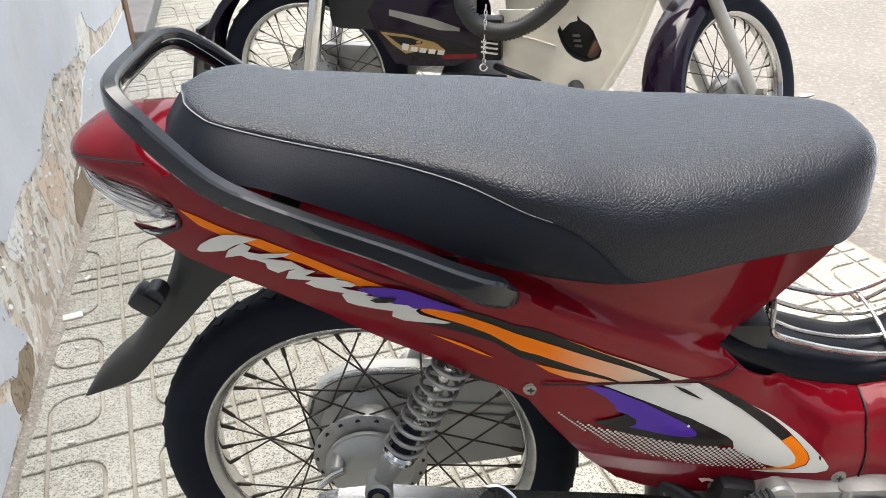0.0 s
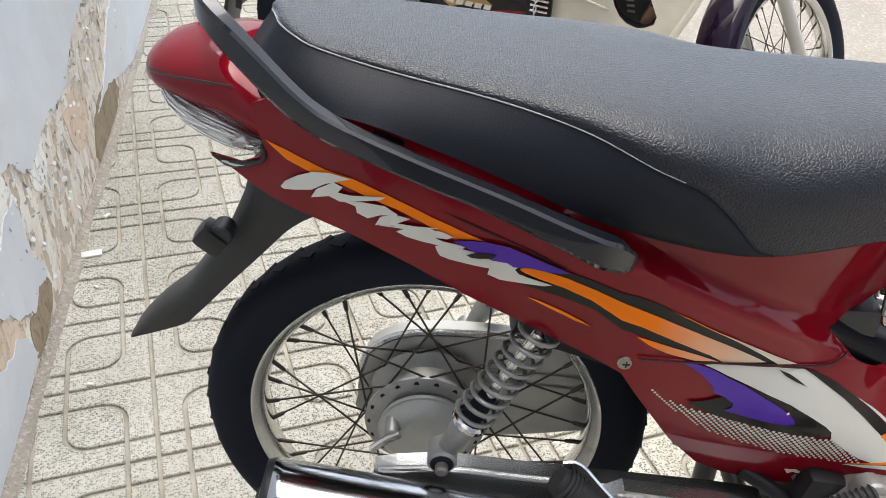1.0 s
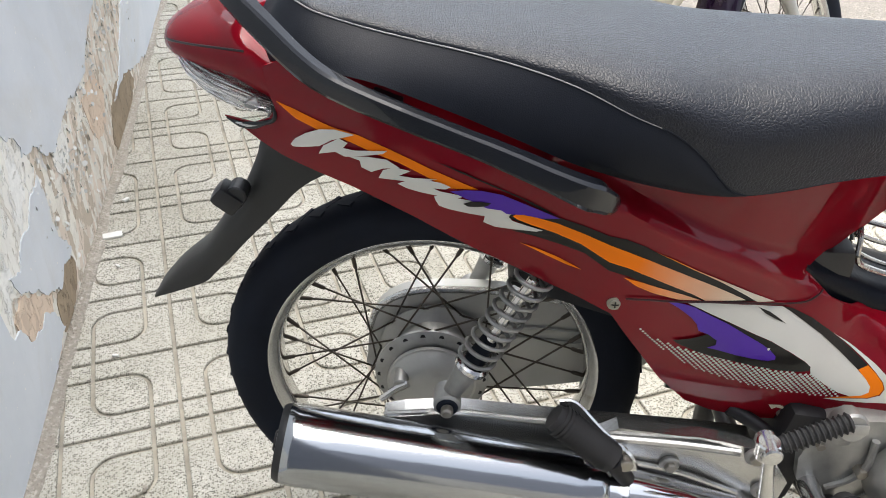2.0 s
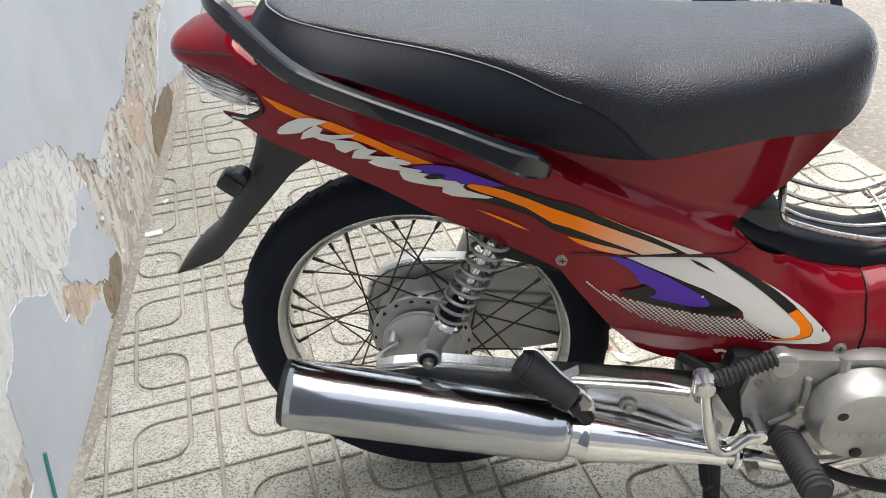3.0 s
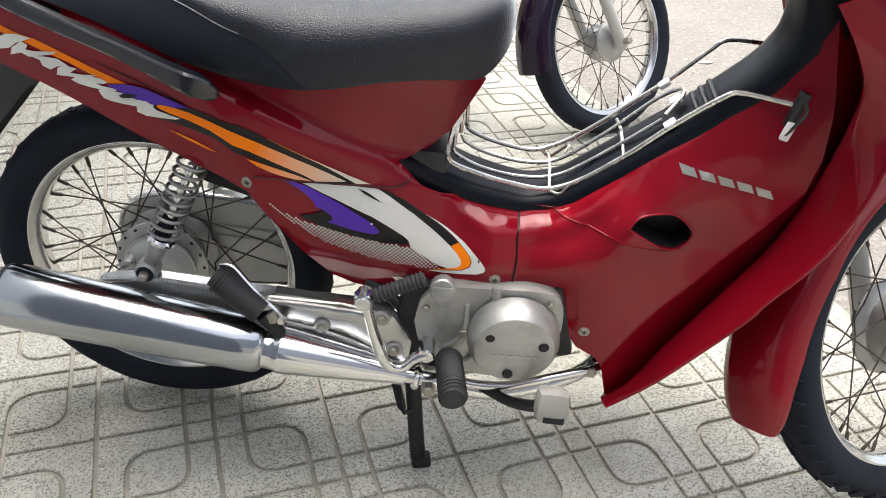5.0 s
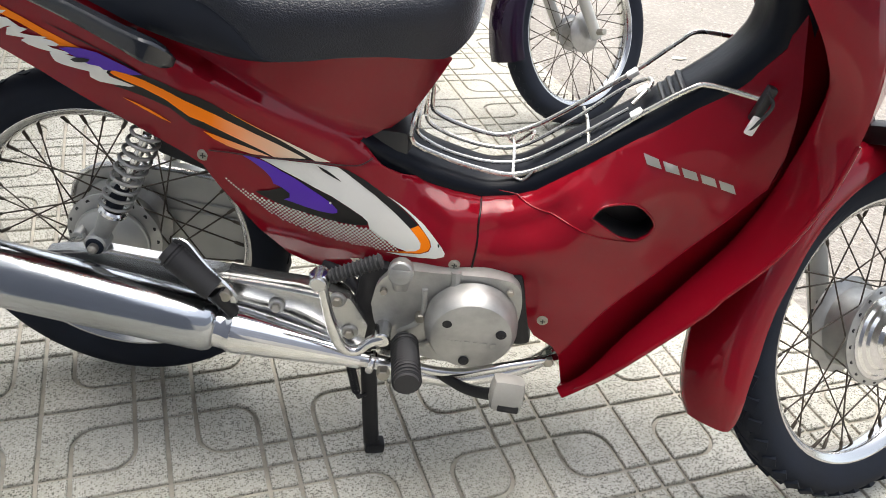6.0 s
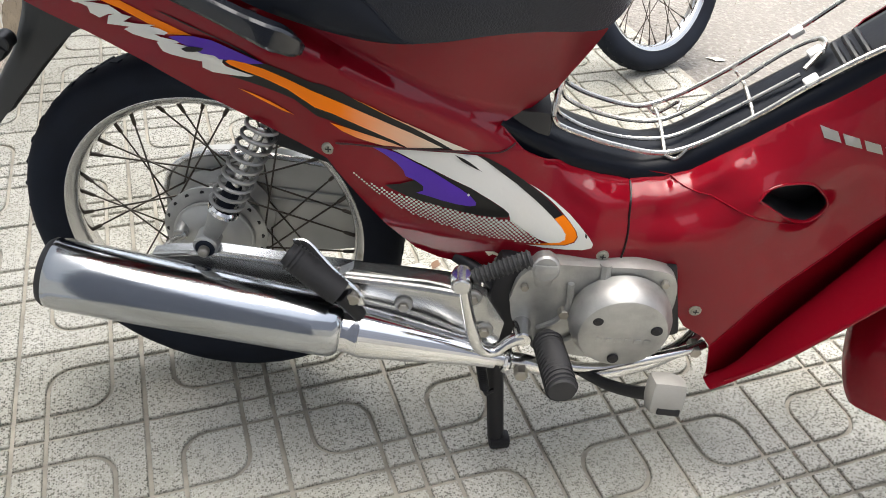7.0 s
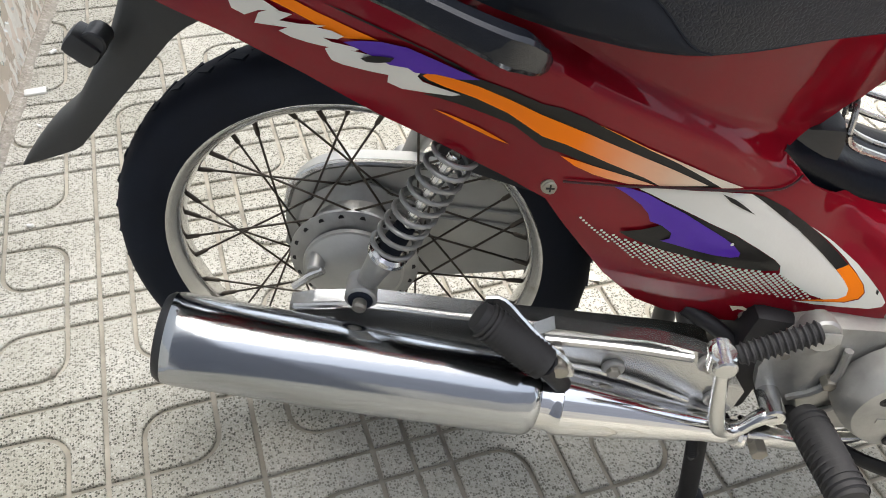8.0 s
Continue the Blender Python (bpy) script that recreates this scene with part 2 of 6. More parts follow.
RIM_METAL = chrome("rim_chrome", 0.11, (0.58, 0.58, 0.57), 0.8)
ALLOY = worn("cast_alloy", (0.43, 0.43, 0.415), 0.45, 0.7, vary=0.28, scale=22.0, grain=260.0, depth=0.0009)
SPRING = worn("grey_spring_paint", (0.34, 0.34, 0.33), 0.38, 0.6, vary=0.3)
GREY_PAINT = worn("silver_grey_paint", (0.50, 0.50, 0.475), 0.42, 0.25, vary=0.18)
SILVER = worn("polished_swingarm_metal", (0.60, 0.60, 0.585), 0.24, 0.9, vary=0.25)
SPOKE_STEEL = worn("rusty_spoke_steel", (0.10, 0.085, 0.07), 0.45, 0.8, vary=0.5, scale=40.0)
BOLT_STEEL = worn("zinc_bolt", (0.36, 0.34, 0.30), 0.42, 0.85)
WHITE_VINYL = worn("white_decal", (0.68, 0.67, 0.63), 0.3, coat=0.6, vary=0.06)
PALE_FADE = worn("pale_decal", (0.74, 0.66, 0.52), 0.3, coat=0.6, vary=0.06)
ORANGE = worn("orange_decal", (0.95, 0.22, 0.006), 0.4, vary=0.06, spec=0.15)
PURPLE = worn("purple_decal", (0.085, 0.022, 0.38), 0.3, coat=0.25, vary=0.1, spec=0.2)
BLACK_VINYL = worn("black_decal", (0.009, 0.008, 0.008), 0.35, coat=0.2, vary=0.1, spec=0.2)
SILVER_LETTER = worn("silver_letter", (0.36, 0.35, 0.32), 0.35, 0.5)
PIPING_AND_GLINT = worn("pale_piping_and_glint", (0.38, 0.38, 0.38), 0.5)
TERRAZZO = terrazzo("terrazzo_tile")
JOINT = worn("groove_dirt", (0.40, 0.37, 0.31), 0.95, vary=0.4, scale=14.0)
ROAD = grit("gritty_road", (0.215, 0.20, 0.18), (0.17, 0.157, 0.14), (0.30, 0.283, 0.257), 55.0)
WALL = plaster("flaking_render", (0.78, 0.75, 0.68), (0.69, 0.60, 0.51), (0.50, 0.43, 0.345), 0.55)
LIME = plaster("white_limewash", (0.86, 0.86, 0.83), (0.80, 0.785, 0.735), (0.70, 0.665, 0.60), 0.25)
PEACH = plaster("peach_render", (0.74, 0.60, 0.475), (0.70, 0.56, 0.44), (0.58, 0.46, 0.36), 0.30)
EARTH = plaster("brown_render", (0.36, 0.28, 0.19), (0.31, 0.24, 0.165), (0.24, 0.185, 0.125), 0.30)
WALL_PAINT = wall_paint("blue_grey_wall_paint")
PLAIN_WALL = worn("plain_house_wall", (0.34, 0.335, 0.315), 0.85, scale=2.0)
UNSEEN_DARK_WALL = worn("unseen_dark_wall", (0.14, 0.155, 0.195), 0.85, scale=2.0)
MORTAR = grit("dirty_mortar", (0.38, 0.35, 0.30), (0.25, 0.225, 0.19), (0.50, 0.47, 0.42), 90.0)
WOOD = worn("brown_wood", (0.20, 0.11, 0.06), 0.7)
TAPE = worn("white_tape", (0.74, 0.74, 0.72), 0.5)


def fading_decal(name, first, last, x0, x1):
    """Printed film whose colour runs from one end to the other along the bike."""
    m, nt, b = material(name, first, 0.4, spec=0.15)
    sep = nt.nodes.new("ShaderNodeSeparateXYZ")
    nt.links.new(coords(nt), sep.inputs[0])
    t = calc(nt, "MULTIPLY_ADD", calc(nt, "ADD", sep.outputs["X"], calc(nt, "MULTIPLY_ADD", noise_out(nt, 30.0, 4), 0.02, -0.01)), 1 / (x1 - x0), -x0 / (x1 - x0))
    nt.links.new(ramp(nt, t, [(0.0, first), (1.0, last)]), b.inputs["Base Color"])
    return m


PALE_BLADE = fading_decal("pale_blade_decal", (0.95, 0.30, 0.03), (0.74, 0.66, 0.55), 0.255, 0.32)
SEAM_RED = worn("seam_shadow_red", (0.035, 0.004, 0.006), 0.5)
FADE = fading_decal("orange_to_cream_decal", (0.95, 0.22, 0.006), (0.74, 0.66, 0.52), 0.21, 0.335)
GOLD = worn("gold_decal", (0.42, 0.26, 0.09), 0.4, vary=0.1)
LEAF = worn("dry_leaf", (0.70, 0.64, 0.52), 0.8)
TEAL = worn("teal_paint", (0.05, 0.26, 0.25), 0.6)
PEDAL_GREY = worn("pale_grey_pedal_rubber", (0.36, 0.35, 0.325), 0.55, vary=0.35)


def clear_lens():
    m, nt, b = material("clear_lens", (0.92, 0.92, 0.91), 0.04, 0.0)
    b.inputs["Transmission Weight"].default_value = 0.92
    b.inputs["IOR"].default_value = 1.45
    return m


LENS = clear_lens()


# ---- mesh helpers ----
def mesh_of(name, verts, faces, mat, smooth=True):
    me = bpy.data.meshes.new(name)
    me.from_pydata([tuple(v) for v in verts], [], [tuple(f) for f in faces])
    me.materials.append(mat)
    if smooth:
        me.polygons.foreach_set("use_smooth", [True] * len(me.polygons))
    me.update()
    return me


def attach(ob, parent, label=""):
    if parent is not None:
        ob.parent = parent
    if label:
        tagged(ob, label)
    return ob


def part(name, shape, mat, parent, label="", smooth=True, angle=40.0, at=None):
    """Links a shape (vertices, faces) as one mesh under a thing or a part."""
    me = mesh_of(name, *shape, mat, smooth)
    if smooth and angle < 179:
        me.set_sharp_from_angle(angle=radians(angle))
    ob = attach(new(name, me), parent, label)
    if at is not None:
        ob.matrix_basis = at
    return ob


def join(*shapes):
    V, F = [], []
    for v, f in shapes:
        k = len(V)
        V += list(v)
        F += [tuple(i + k for i in face) for face in f]
    return V, F


def moved(shape, m):
    return [m @ Vector(v) for v in shape[0]], shape[1]


def flipped(shape):
    """The mirror image across the bike's middle plane."""
    return [(v[0], -v[1], v[2]) for v in shape[0]], [tuple(reversed(f)) for f in shape[1]]


def spline(points, n):
    """n points along a smooth curve through the given ones, evenly spaced."""
    p = [np.array(q, float) for q in points]
    p = [2 * p[0] - p[1], *p, 2 * p[-1] - p[-2]]
    out = []
    for a, b, c, d in zip(p, p[1:], p[2:], p[3:]):
        for t in np.linspace(0, 1, 24, endpoint=False):
            out.append(0.5 * (2 * b + (c - a) * t + (2 * a - 5 * b + 4 * c - d) * t * t + (3 * b - a - 3 * c + d) * t ** 3))
    out.append(p[-2])
    out = np.array(out)
    s = np.r_[0, np.cumsum(np.linalg.norm(np.diff(out, axis=0), axis=1))]
    w = np.linspace(0, s[-1], n)
    return [np.array([np.interp(x, s, out[:, k]) for k in range(out.shape[1])]) for x in w]


def tube(points, radius, seg=10, n=None, closed=False, flat=1.0, up=(0, 0, 1), power=1.0):
    """A round (or, by flat, oval) bar along the points; radius: one number or one a point."""
    P = [Vector(q) for q in (spline(points, n) if n else points)]
    N = len(P)
    R = [radius] * N if isinstance(radius, (int, float)) else [float(np.interp(i / (N - 1), np.linspace(0, 1, len(radius)), radius)) for i in range(N)]
    V, F = [], []
    side = None
    for i, q in enumerate(P):
        d = (P[(i + 1) % N] - P[i - 1]) if closed else (P[min(i + 1, N - 1)] - P[max(i - 1, 0)])
        d.normalize()
        if side is None:
            side = d.cross(Vector(up))
            if side.length < 1e-3:
                side = d.cross(Vector((1, 0, 0)))
        side = (side - d * side.dot(d)).normalized()
        top = side.cross(d)
        for k in range(seg):
            a = 2 * math.pi * k / seg
            c, s = math.cos(a), math.sin(a)
            V.append(q + R[i] * (math.copysign(abs(c) ** power, c) * side * flat + math.copysign(abs(s) ** power, s) * top))
    for i in range(N if closed else N - 1):
        j = (i + 1) % N
        for k in range(seg):
            l = (k + 1) % seg
            F.append((i * seg + k, i * seg + l, j * seg + l, j * seg + k))
    if not closed:
        F += [tuple(reversed(range(seg))), tuple(range((N - 1) * seg, N * seg))]
    return V, F


def revolve(profile, seg=32, closed=False, m=Matrix()):
    """Turns (radius, height) pairs round the z axis."""
    V = [m @ Vector((r * math.cos(a), r * math.sin(a), h)) for r, h in profile for a in (2 * math.pi * k / seg for k in range(seg))]
    n, F = len(profile), []
    for i in range(n if closed else n - 1):
        j = (i + 1) % n
        for k in range(seg):
            l = (k + 1) % seg
            F.append((i * seg + k, i * seg + l, j * seg + l, j * seg + k))
    if not closed:
        if profile[0][0] > 0:
            F.append(tuple(reversed(range(seg))))
        if profile[-1][0] > 0:
            F.append(tuple(range((n - 1) * seg, n * seg)))
    return V, F


def along(a, b):
    """The pose that lays the z axis from a towards b, at a."""
    d = Vector(b) - Vector(a)
    return Matrix.Translation(a) @ d.to_track_quat("Z", "Y").to_matrix().to_4x4()


def rod(a, b, r0, r1=None, seg=14, chamfer=0.15):
    length, r1 = (Vector(b) - Vector(a)).length, r0 if r1 is None else r1
    c = chamfer * min(r0, r1)
    return revolve([(r0 - c, 0), (r0, c), (r1, length - c), (r1 - c, length)], seg, m=along(a, b))


def block(size, m=Matrix(), bevel=0.003):
    """A box with chamfered edges, centred."""
    bm = bmesh.new()
    bmesh.ops.create_cube(bm, size=1.0, matrix=Matrix.Diagonal((*size, 1)))
    if bevel:
        bmesh.ops.bevel(bm, geom=bm.edges[:], offset=min(bevel, 0.45 * min(size)), segments=2, affect="EDGES", profile=0.6)
    bm.verts.ensure_lookup_table()
    shape = ([m @ v.co for v in bm.verts], [[v.index for v in f.verts] for f in bm.faces])
    bm.free()
    return shape


def screw(place, way, r=0.007):
    """A round screw head with a cross recess, its shank towards way."""
    head = join(revolve([(r, -0.004), (r, 0.0006), (r * 0.85, 0.0016), (0.0, 0.0022)], 16), revolve([(r * 1.35, -0.004), (r * 1.35, -0.0003), (r * 1.1, 0.0)], 18))
    slots = join(block((r * 1.2, r * 0.25, 0.001), Matrix.Translation((0, 0, 0.0021)), 0), block((r * 0.25, r * 1.2, 0.001), Matrix.Translation((0, 0, 0.0021)), 0))
    m = along(place, Vector(place) - Vector(way))
    return moved(head, m), moved(slots, m)


def inside(x, y, poly):
    hit = False
    for (x0, y0), (x1, y1) in zip(poly, poly[1:] + poly[:1]):
        if (y0 > y) != (y1 > y) and x < (x1 - x0) * (y - y0) / (y1 - y0) + x0:
            hit = not hit
    return hit


def sheet(outline, depth, thick=0.003, grid=0.012, holes=(), lift=0.0, curve=0):
    """A shell seen from the side: an outline in (x, z), laid on the half-width depth(x, z) towards minus y."""
    from mathutils.geometry import delaunay_2d_cdt
    rings = [list(map(tuple, spline(o + [o[0]], curve)[:-1] if curve else o)) for o in (outline, *holes)]
    dense = []
    for ring in rings:
        r = []
        for (x0, z0), (x1, z1) in zip(ring, ring[1:] + ring[:1]):
            k = max(1, int(math.hypot(x1 - x0, z1 - z0) / grid))
            r += [(x0 + (x1 - x0) * i / k, z0 + (z1 - z0) * i / k) for i in range(k)]
        dense.append(r)
    pts, edges = [], []
    for r in dense:
        k = len(pts)
        pts += [Vector(q) for q in r]
        edges += [(k + i, k + (i + 1) % len(r)) for i in range(len(r))]
    xs, zs = [q[0] for q in dense[0]], [q[1] for q in dense[0]]
    border = np.array([tuple(q) for q in pts])
    for i, x in enumerate(np.arange(min(xs), max(xs), grid)):
        for z in np.arange(min(zs) + (i % 2) * grid / 2, max(zs), grid):
            if inside(x, z, dense[0]) and not any(inside(x, z, h) for h in dense[1:]) and np.min(np.hypot(*(border - (x, z)).T)) > grid * 0.45:
                pts.append(Vector((x, z)))
    v2, _, f2, *_ = delaunay_2d_cdt(pts, edges, [], 0, 1e-6)
    faces = []
    for f in f2:
        cx, cz = sum(v2[i].x for i in f) / 3, sum(v2[i].y for i in f) / 3
        if inside(cx, cz, dense[0]) and not any(inside(cx, cz, h) for h in dense[1:]):
            faces.append(tuple(f))
    V = [(v.x, -(depth(v.x, v.y) + lift), v.y) for v in v2]
    n, F = len(V), []
    for f in faces:
        a, b, c = (Vector(V[i]) for i in f)
        F.append(f if (b - a).cross(c - a).y < 0 else tuple(reversed(f)))
    if thick:
        count = {}
        for f in F:
            for a, b in zip(f, f[1:] + f[:1]):
                count[(a, b)] = 1
        rim = [(a, b) for a, b in count if (b, a) not in count]
        V = V + [(x, y + thick, z) for x, y, z in V]
        F = F + [tuple(i + n for i in reversed(f)) for f in F] + [(b, a, a + n, b + n) for a, b in rim]
    return V, F


def strip(a, b, n=24, m=6, bulge=0.0, thick=0.003, way=(0, 1, 0)):
    """A shell ruled between two curves of (x, y, z), bulging by so much against way in its middle."""
    A, B, V, F = spline(a, n), spline(b, n), [], []
    w = np.array(way, float)
    for p, q in zip(A, B):
        for k in range(m):
            t = k / (m - 1)
            V.append(tuple(p + (q - p) * t - w * bulge * 4 * t * (1 - t)))
    for i in range(n - 1):
        for k in range(m - 1):
            F.append((i * m + k, (i + 1) * m + k, (i + 1) * m + k + 1, i * m + k + 1))
    if thick:
        N = len(V)
        count = {(x, y) for f in F for x, y in zip(f, f[1:] + f[:1])}
        rim = [(x, y) for x, y in count if (y, x) not in count]
        V = V + [tuple(np.array(v) + w * thick) for v in V]
        F = F + [tuple(i + N for i in reversed(f)) for f in F] + [(y, x, x + N, y + N) for x, y in rim]
    return V, F


def loft(rings, closed=True, caps=True):
    n, V, F = len(rings[0]), [tuple(v) for r in rings for v in r], []
    for i in range(len(rings) - 1):
        for k in range(n if closed else n - 1):
            l = (k + 1) % n
            F.append((i * n + k, i * n + l, (i + 1) * n + l, (i + 1) * n + k))
    if caps:
        F += [tuple(reversed(range(n))), tuple(range((len(rings) - 1) * n, len(rings) * n))]
    return V, F


class Skin:
    """A smooth half-width over the side view, through control values (x, z, half-width)."""

    def __init__(self, control):
        c = np.array(control)
        self.p, n = c[:, :2], len(c)
        A = np.zeros((n + 3, n + 3))
        A[:n, :n] = self.bend(np.linalg.norm(self.p[:, None] - self.p[None], axis=2)) + 2e-4 * np.eye(n)
        A[:n, n], A[:n, n + 1:] = 1, self.p
        A[n:, :n] = A[:n, n:].T
        self.w = np.linalg.solve(A, np.r_[c[:, 2], 0, 0, 0])

    def bend(self, r):
        return np.where(r > 0, r * r * np.log(r + 1e-12), 0)

    def __call__(self, x, z):
        n = len(self.p)
        r = np.hypot(self.p[:, 0] - x, self.p[:, 1] - z)
        return float(self.w[:n] @ self.bend(r) + self.w[n] + self.w[n + 1] * x + self.w[n + 2] * z)


def thing(name, label, category, group="", at=Matrix()):
    ob = new(name)
    ob.empty_display_size = 0.1
    ob.matrix_basis = at
    return tagged(ob, label, category, group)


# ---- ground ----
TILE, TURN = 0.4, radians(20.7)
PAVE = Matrix.Rotation(TURN, 4, "Z")


def flat_slab(name, corners, z0, z1, mat, label):
    n = len(corners)
    V = [(x, y, z1) for x, y in corners] + [(x, y, z0) for x, y in corners]
    F = [tuple(range(n)), tuple(reversed(range(n, 2 * n)))] + [(i, i + n, (i + 1) % n + n, (i + 1) % n) for i in range(n)]
    ob = new(name, mesh_of(name, V, F, mat, False))
    return tagged(ob, label, "ground", kind="structure")


ground = flat_slab("ground", [(-400, -400), (400, -400), (400, 400), (-400, 400)], -0.6, -0.022, ROAD, "gritty pale grey-brown road surface scattered with sand")
bed = [Vector((.31, -4.2, 0)), PAVE @ Vector((1.462, -4.0, 0)), PAVE @ Vector((1.462, 7.0, 0)), Vector((-2.75, 7.4, 0))]
pavement = flat_slab("pavement", [(q.x, q.y) for q in bed], -0.05, -0.0060, JOINT, "pale terrazzo pavement of square tiles with looped grooves")


# ---- red motorbike: the big shells ----
BODY = Skin([(-.26, .777, .05), (-.218, .704, .066), (-.168, .74, .091), (-.139, .703, .10), (-.082, .648, .098), (-.15, .80, .095), (-.05, .70, .118),
             (0, .74, .122), (.061, .576, .113), (.05, .65, .13), (.16, .66, .148), (.119, .556, .122), (.196, .544, .143), (.2, .62, .15), (.228, .514, .148), (.27, .60, .1490), (.284, .550, .1415), (.35, .565, .1385), (.384, .525, .1395),
             (.30, .60, .1465), (.369, .497, .1475), (.421, .471, .1485), (.36, .59, .137), (.40, .573, .12), (.45, .55, .115), (.512, .440, .1475), (.546, .424, .1565),
             (.311, .378, .118), (.418, .382, .133), (.548, .40, .152), (.577, .496, .088), (.50, .513, .095), (.55, .481, .133)])
SHIELD = Skin([(.577, .496, .088), (.57, .478, .133), (.572, .397, .15), (.638, .395, .146), (.69, .335, .156), (.68, .303, .152), (.74, .205, .163), (.74, .328, .158), (.727, .515, .143),
               (.634, .504, .088), (.645, .46, .147), (.75, .45, .145), (.825, .49, .125), (.845, .439, .138), (.713, .558, .088), (.78, .57, .118), (.78, .612, .088), (.845, .665, .09),
               (.902, .715, .095), (.907, .518, .135), (.96, .583, .135), (.976, .658, .132), (.978, .743, .13), (.93, .67, .115), (.91, .57, .124)])


WAIST = np.array(spline([(-.1, .085), (.0, .102), (.10, .113), (.16, .122), (.22, .1265), (.28, .1275), (.33, .1235), (.3825, .109), (.45, .078), (.4755, .068), (.54, .052)], 200))

STEP_TOP = ([.43, .465, .50, .538, .578, .62, .653, .713], [.548, .528, .513, .502, .496, .502, .515, .560])


def ease(t):
    t = min(1.0, max(0.0, t))
    return t * t * (3 - 2 * t)


def flank(x, z):
    """The two skins run smoothly into each other across the seam; above the shoulder the waist is drawn in under the seat."""
    t = ease((x - .525) / .11)
    y = BODY(x, z) * (1 - t) + SHIELD(x, z) * t
    ridge = float(np.interp(x, [.10, .1675, .2327, .2934, .406, .46, .56], [.705, .679, .650, .622, .573, .555, .53]))
    wide = float(np.interp(x, [.15, .28, .40], [.015, .018, .036]))
    k = ease((z - ridge) / wide + .5) * ease((x - .09) / .07) * ease((.58 - x) / .05)
    y += (float(np.interp(x - .35 * (z - .61), WAIST[:, 0], WAIST[:, 1])) - y) * k
    # rounded shoulder along the step cover
    top = float(np.interp(x, *STEP_TOP))
    if top - .032 < z and .44 < x < .74:
        u = min(1.0, max(0.0, (top - z) / .032))
        low = BODY(x, top - .032) * (1 - t) + SHIELD(x, top - .032) * t
        roll = .089 + (low - .089) * math.sqrt(1 - (1 - u) ** 2)
        y += (roll - y) * ease((x - .46) / .05) * ease((.73 - x) / .05)
    return y


LEAN = -0.03   # the bike's middle plane drifts towards the near side, metres a metre forward
bike = thing("motorbike", "red step-through motorbike with black seat on its centre stand", "motorbike")

middle = lambda x: LEAN * x


def opposite_side(shape):
    return [(v[0], 2 * middle(v[0]) - v[1], v[2]) for v in shape[0]], [tuple(reversed(f)) for f in shape[1]]



side_low = [(-.218, .7105), (-.200, .7035), (-.180, .6915), (-.158, .680), (-.089, .652), (-.02, .622), (.049, .586), (.119, .556), (.162, .542), (.194, .529), (.227, .484), (.265, .428), (.306, .383),
            (.337, .370), (.383, .364), (.441, .374), (.491, .384), (.571, .394)]
side_seam = [(.5765, .447), (.575, .475), (.577, .496)]
step_line = [(.538, .502), (.50, .513), (.465, .528), (.433, .546), (.402, .573)]
under_seat = [(.13, .726), (.06, .750), (0, .764), (-.06, .777), (-.115, .784), (-.15, .784), (-.168, .775), (-.164, .750), (-.158, .734), (-.166, .722), (-.184, .711)]
waist = [(.44, .583), (.469, .608), (.485, .639), (.513, .695), (.49, .715), (.40, .72), (.284, .722), (.2, .73)]
side_cover = sheet(side_low + side_seam + step_line + waist + under_seat, flank, 0.003, 0.0075)


def tucked(shape):
    """The far flank, drawn in beneath the step-through."""
    V = []
    for x, y, z in opposite_side(shape)[0]:
        k = min(1, max(0, (x - .36) / .06)) * min(1, max(0, (.86 - x) / .06)) * min(1, max(0, (z - .38) / .08))
        V.append((x, middle(x) + (y - middle(x)) * (1 - .62 * k), z))
    return V, opposite_side(shape)[1]


for side in (side_cover, tucked(side_cover)):
    part("side_cover", side, RED, bike, angle=60)

# tail, lofted across the middle
tail_rings = []
for x, w, z0, z1 in ((-.284, .012, .768, .782), (-.279, .034, .762, .790), (-.265, .054, .758, .799), (-.240, .070, .752, .805), (-.20, .083, .742, .806), (-.178, .0895, .730, .803), (-.158, .0935, .722, .788), (-.12, .098, .71, .776), (-.06, .10, .70, .77)):
    ring = []
    for k in range(24):
        a = 2 * math.pi * k / 24
        c, s = math.cos(a), math.sin(a)
        ring.append((x, w * math.copysign(abs(c) ** 0.72, c), (z0 + z1) / 2 + (z1 - z0) / 2 * math.copysign(abs(s) ** 0.8, s)))
    tail_rings.append(ring)
part("tail_cover", loft(tail_rings), RED, bike, angle=70)
part("tail_seam", tube([(-.2815, -.020, .7750), (-.268, -.0505, .7835), (-.242, -.0705, .7875), (-.21, -.0810, .7885), (-.185, -.0875, .7885)], 0.0012, 6, 20), BLACK, bike)
# clear wrap-round lamp under the tail, with ribs
lamp_rings = []
for x, w, z0, z1 in ((-.266, .030, .764, .776), (-.261, .052, .752, .776), (-.249, .067, .738, .773), (-.230, .077, .723, .766), (-.205, .085, .713, .757), (-.185, .0905, .714, .746), (-.163, .094, .721, .735)):
    ring = []
    for k in range(28):
        a = 2 * math.pi * k / 28
        c, s = math.cos(a), math.sin(a)
        ring.append((x, w * math.copysign(abs(c) ** 0.6, c) * (1 - .22 * max(0, -s)), (z0 + z1) / 2 + (z1 - z0) / 2 * math.copysign(abs(s) ** 0.85, s)))
    lamp_rings.append(ring)
tail_lamp = part("tail_lamp", loft(lamp_rings), LENS, bike, "clear ribbed tail lamp lens", angle=70)
